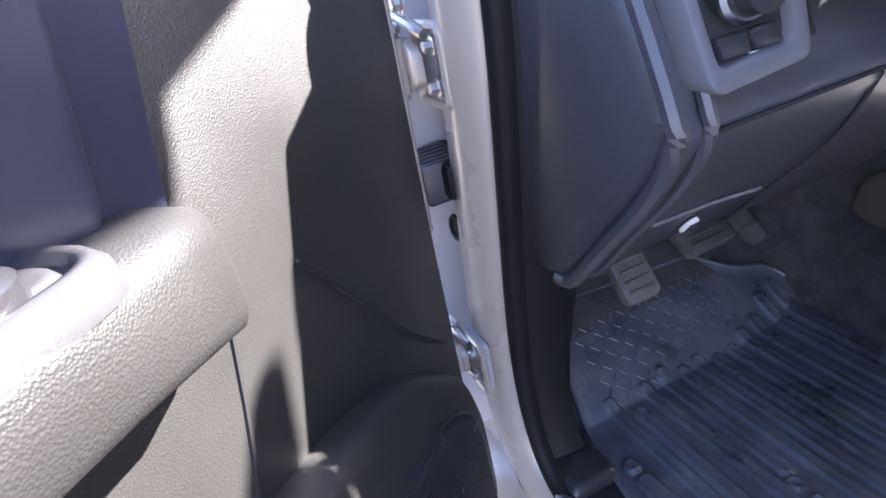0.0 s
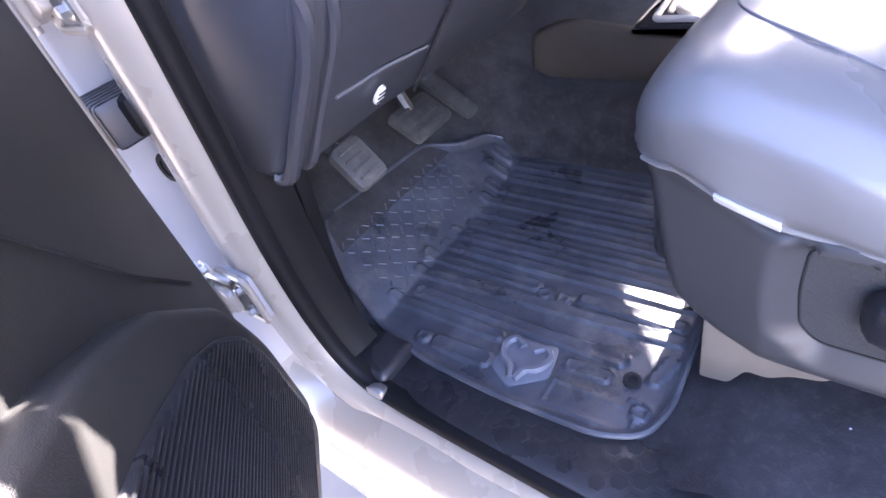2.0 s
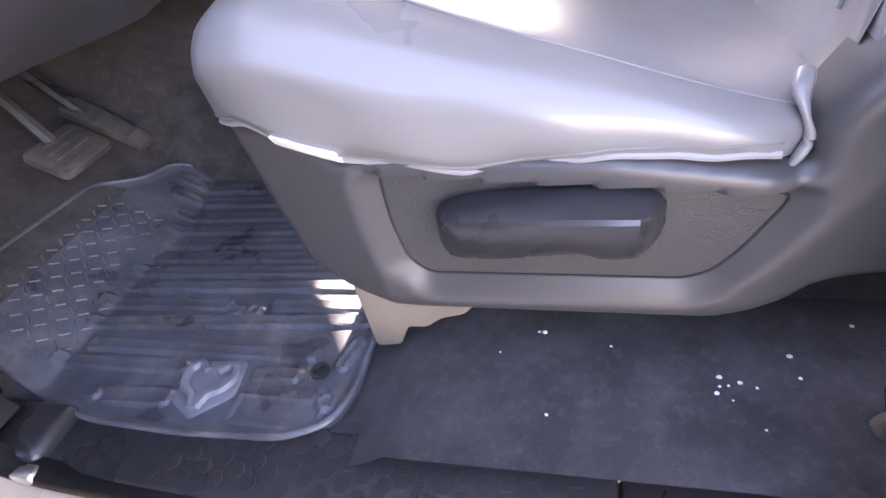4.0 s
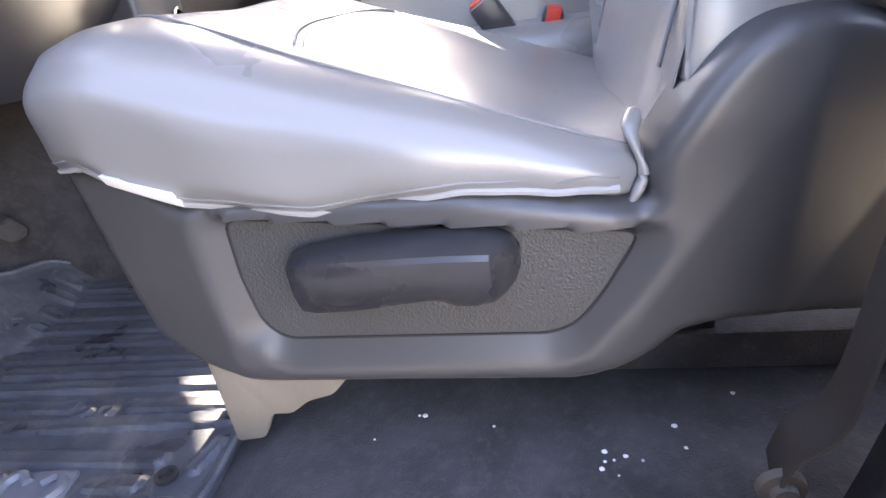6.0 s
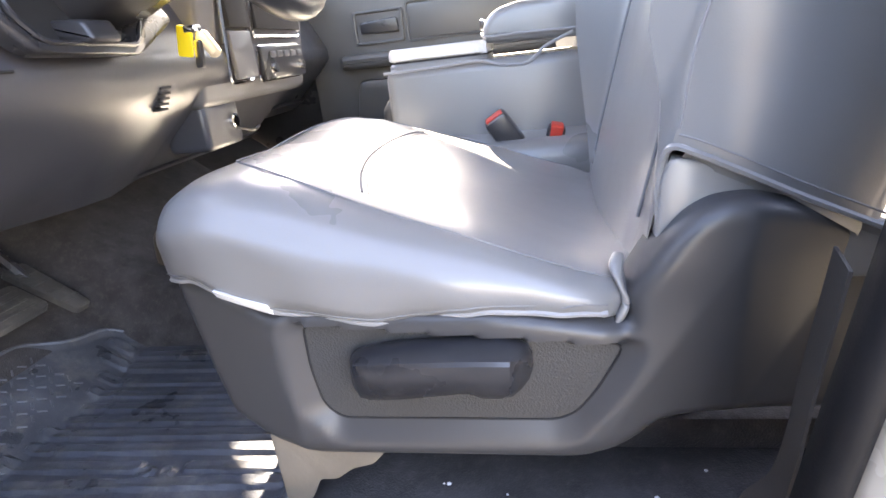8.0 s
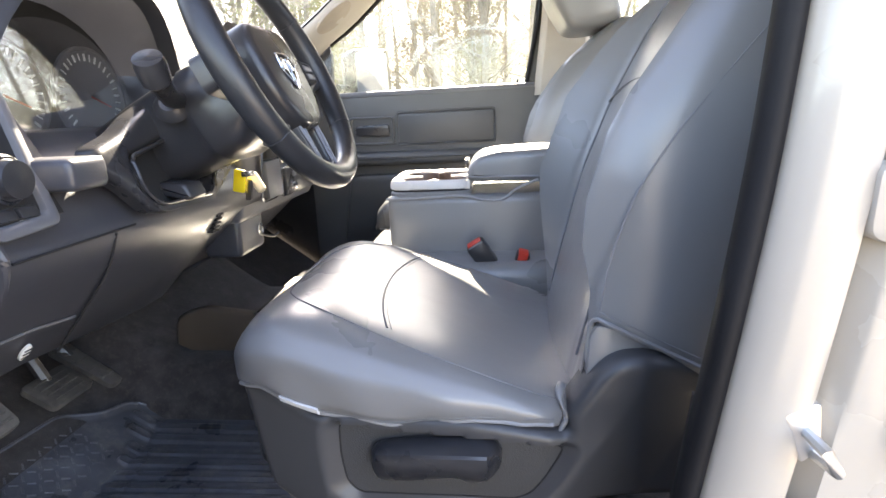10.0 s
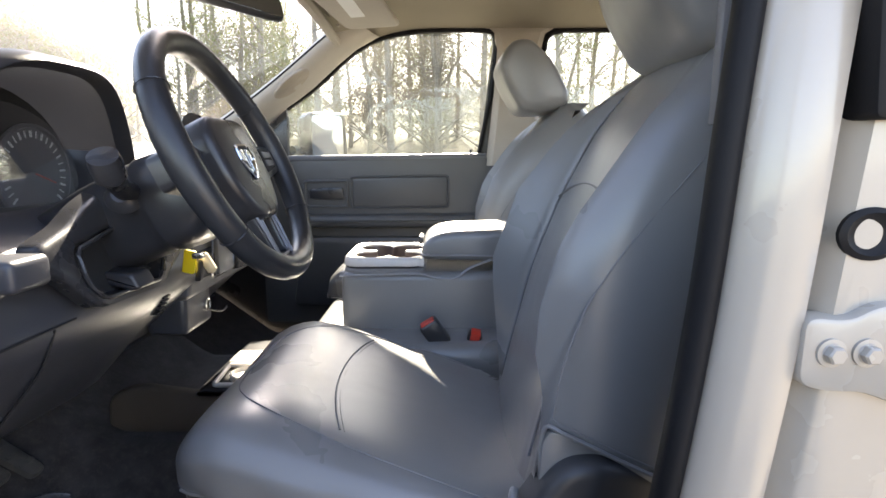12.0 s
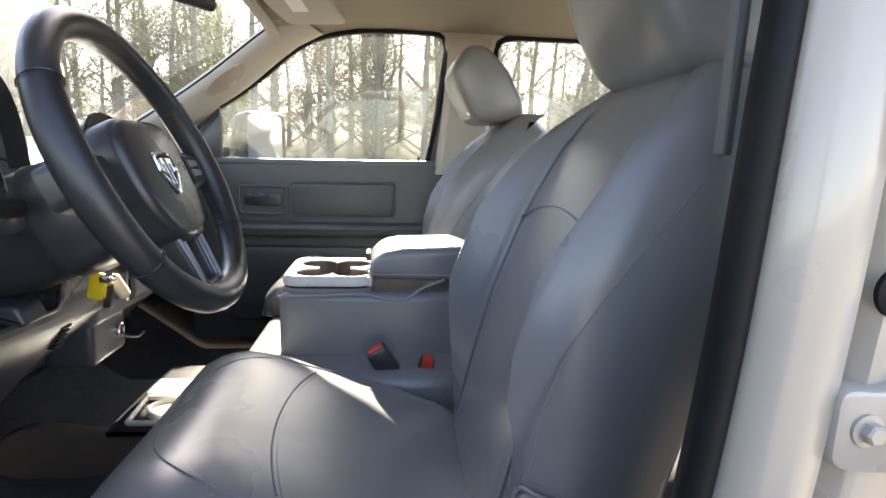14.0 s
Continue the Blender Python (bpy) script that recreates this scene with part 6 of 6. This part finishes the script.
def leaf_material(name, colour):
    m = material(name, colour, 0.6, vary=0.4, patch=2, spread=0.3)
    n, l = m.node_tree.nodes, m.node_tree.links
    tl, mx = n.new("ShaderNodeBsdfTranslucent"), n.new("ShaderNodeMixShader")
    tl.inputs[0].default_value = (colour[0] * 1.3, colour[1] * 1.3, colour[2] * 1.1, 1)
    mx.inputs[0].default_value = 0.35
    l.new(n["Principled BSDF"].outputs[0], mx.inputs[1]), l.new(tl.outputs[0], mx.inputs[2]), l.new(mx.outputs[0], n["Material Output"].inputs[0])
    return m


LEAF = [leaf_material("autumn_leaves", (0.125, 0.112, 0.034)), leaf_material("olive_leaves", (0.085, 0.105, 0.030)), leaf_material("rust_leaves", (0.11, 0.08, 0.045))]


def tree(seed, h, leafy):
    rng = random.Random(seed)
    root = thing("tree", "bare-trunked roadside tree with thin autumn leaves" if leafy < 3000 else "leafy olive and brown woodland tree", "tree", "trees beyond the truck")
    r0 = 0.012 * h + 0.03
    trunk = spline([(0, 0, -0.3), (rng.uniform(-.15, .15), rng.uniform(-.15, .15), h * 0.35), (rng.uniform(-.4, .4), rng.uniform(-.4, .4), h * 0.7), (rng.uniform(-.6, .6), rng.uniform(-.6, .6), h)], 5)
    bm = tube(trunk, lambda t: r0 * (1.15 - t) + 0.01, 8)
    tips = []
    for k in range(26):
        t = rng.uniform(0.10, 0.98)
        p = trunk[int(t * (len(trunk) - 1))]
        a = rng.uniform(0, 2 * math.pi)
        ln = h * rng.uniform(0.18, 0.42) * (1.25 - t)
        d = Vector((math.cos(a), math.sin(a), rng.uniform(0.25, 1.0))).normalized()
        mid = p + d * ln * 0.5 + Vector((0, 0, rng.uniform(-.1, .2)))
        tip = p + d * ln + Vector((rng.uniform(-.2, .2), rng.uniform(-.2, .2), rng.uniform(0, .4)))
        grow(bm, tube([p, mid, tip], lambda s: r0 * 0.32 * (1.1 - s) * (1.2 - t) + 0.006, 5))
        tips += [mid, tip]
        for j in range(5):
            q = mid.lerp(tip, rng.uniform(0, 1))
            e = q + Vector((rng.gauss(0, 1), rng.gauss(0, 1), rng.uniform(0, 1))).normalized() * ln * 0.4
            grow(bm, tube([q, e], 0.008, 4))
            tips.append(e)
    part("trunk", bm, BARK, root, angle=60)
    verts, faces = [], []
    for k in range(leafy):
        c = rng.choice(tips) + Vector((rng.gauss(0, .7), rng.gauss(0, .7), rng.gauss(0, .6)))
        s = rng.uniform(0.035, 0.075)
        u = Vector((rng.gauss(0, 1), rng.gauss(0, 1), rng.gauss(0, 1))).normalized()
        w = u.orthogonal().normalized()
        i = len(verts)
        verts += [c - u * s, c + w * s * 0.7, c + u * s]
        faces.append((i, i + 1, i + 2))
    me = bpy.data.meshes.new("crown")
    me.from_pydata(verts, [], faces)
    me.materials.append(LEAF[seed % 3])
    crown = new("crown", me)
    crown.parent = root
    return root


protos = [tree(s, h, n) for s, h, n in ((1, 12, 7000), (2, 9, 7500), (3, 13, 4000), (4, 7, 6500), (5, 11, 5000), (6, 4.2, 5500))]
rng = random.Random(9)
spots = []
for k in range(210):
    depth = rng.uniform(0, 1) ** 0.9
    y = 28 + depth * 26
    x = rng.uniform(-36, 30) * (0.7 + depth * 0.9)
    spots.append((x, y))
for k in range(80):  # woods ahead of the truck
    spots.append((rng.uniform(-46, -20), rng.uniform(-16, 30)))
for k, (x, y) in enumerate(spots):
    z = bank(x, y)
    m = pose(x, y, z, 0, 0, rng.uniform(0, 360))
    if k < len(protos):
        protos[k].matrix_basis = m
    else:
        copy_thing(protos[k % len(protos)], m)

shed = thing("metal_shed", "pale metal building behind the truck", "building")
part("wall", box(14, 30, -3, 4.55, 0, 2.6), material("pale_metal_cladding", (0.20, 0.205, 0.21), 0.5, bump=0.2, size=4, vary=0.05), shed)
part("roof", prism([(13.6, 2.6), (22, 4.0), (30.4, 2.6)], -3.4, 4.8), material("grey_roof_metal", (0.35, 0.36, 0.38), 0.4, vary=0.05), shed)
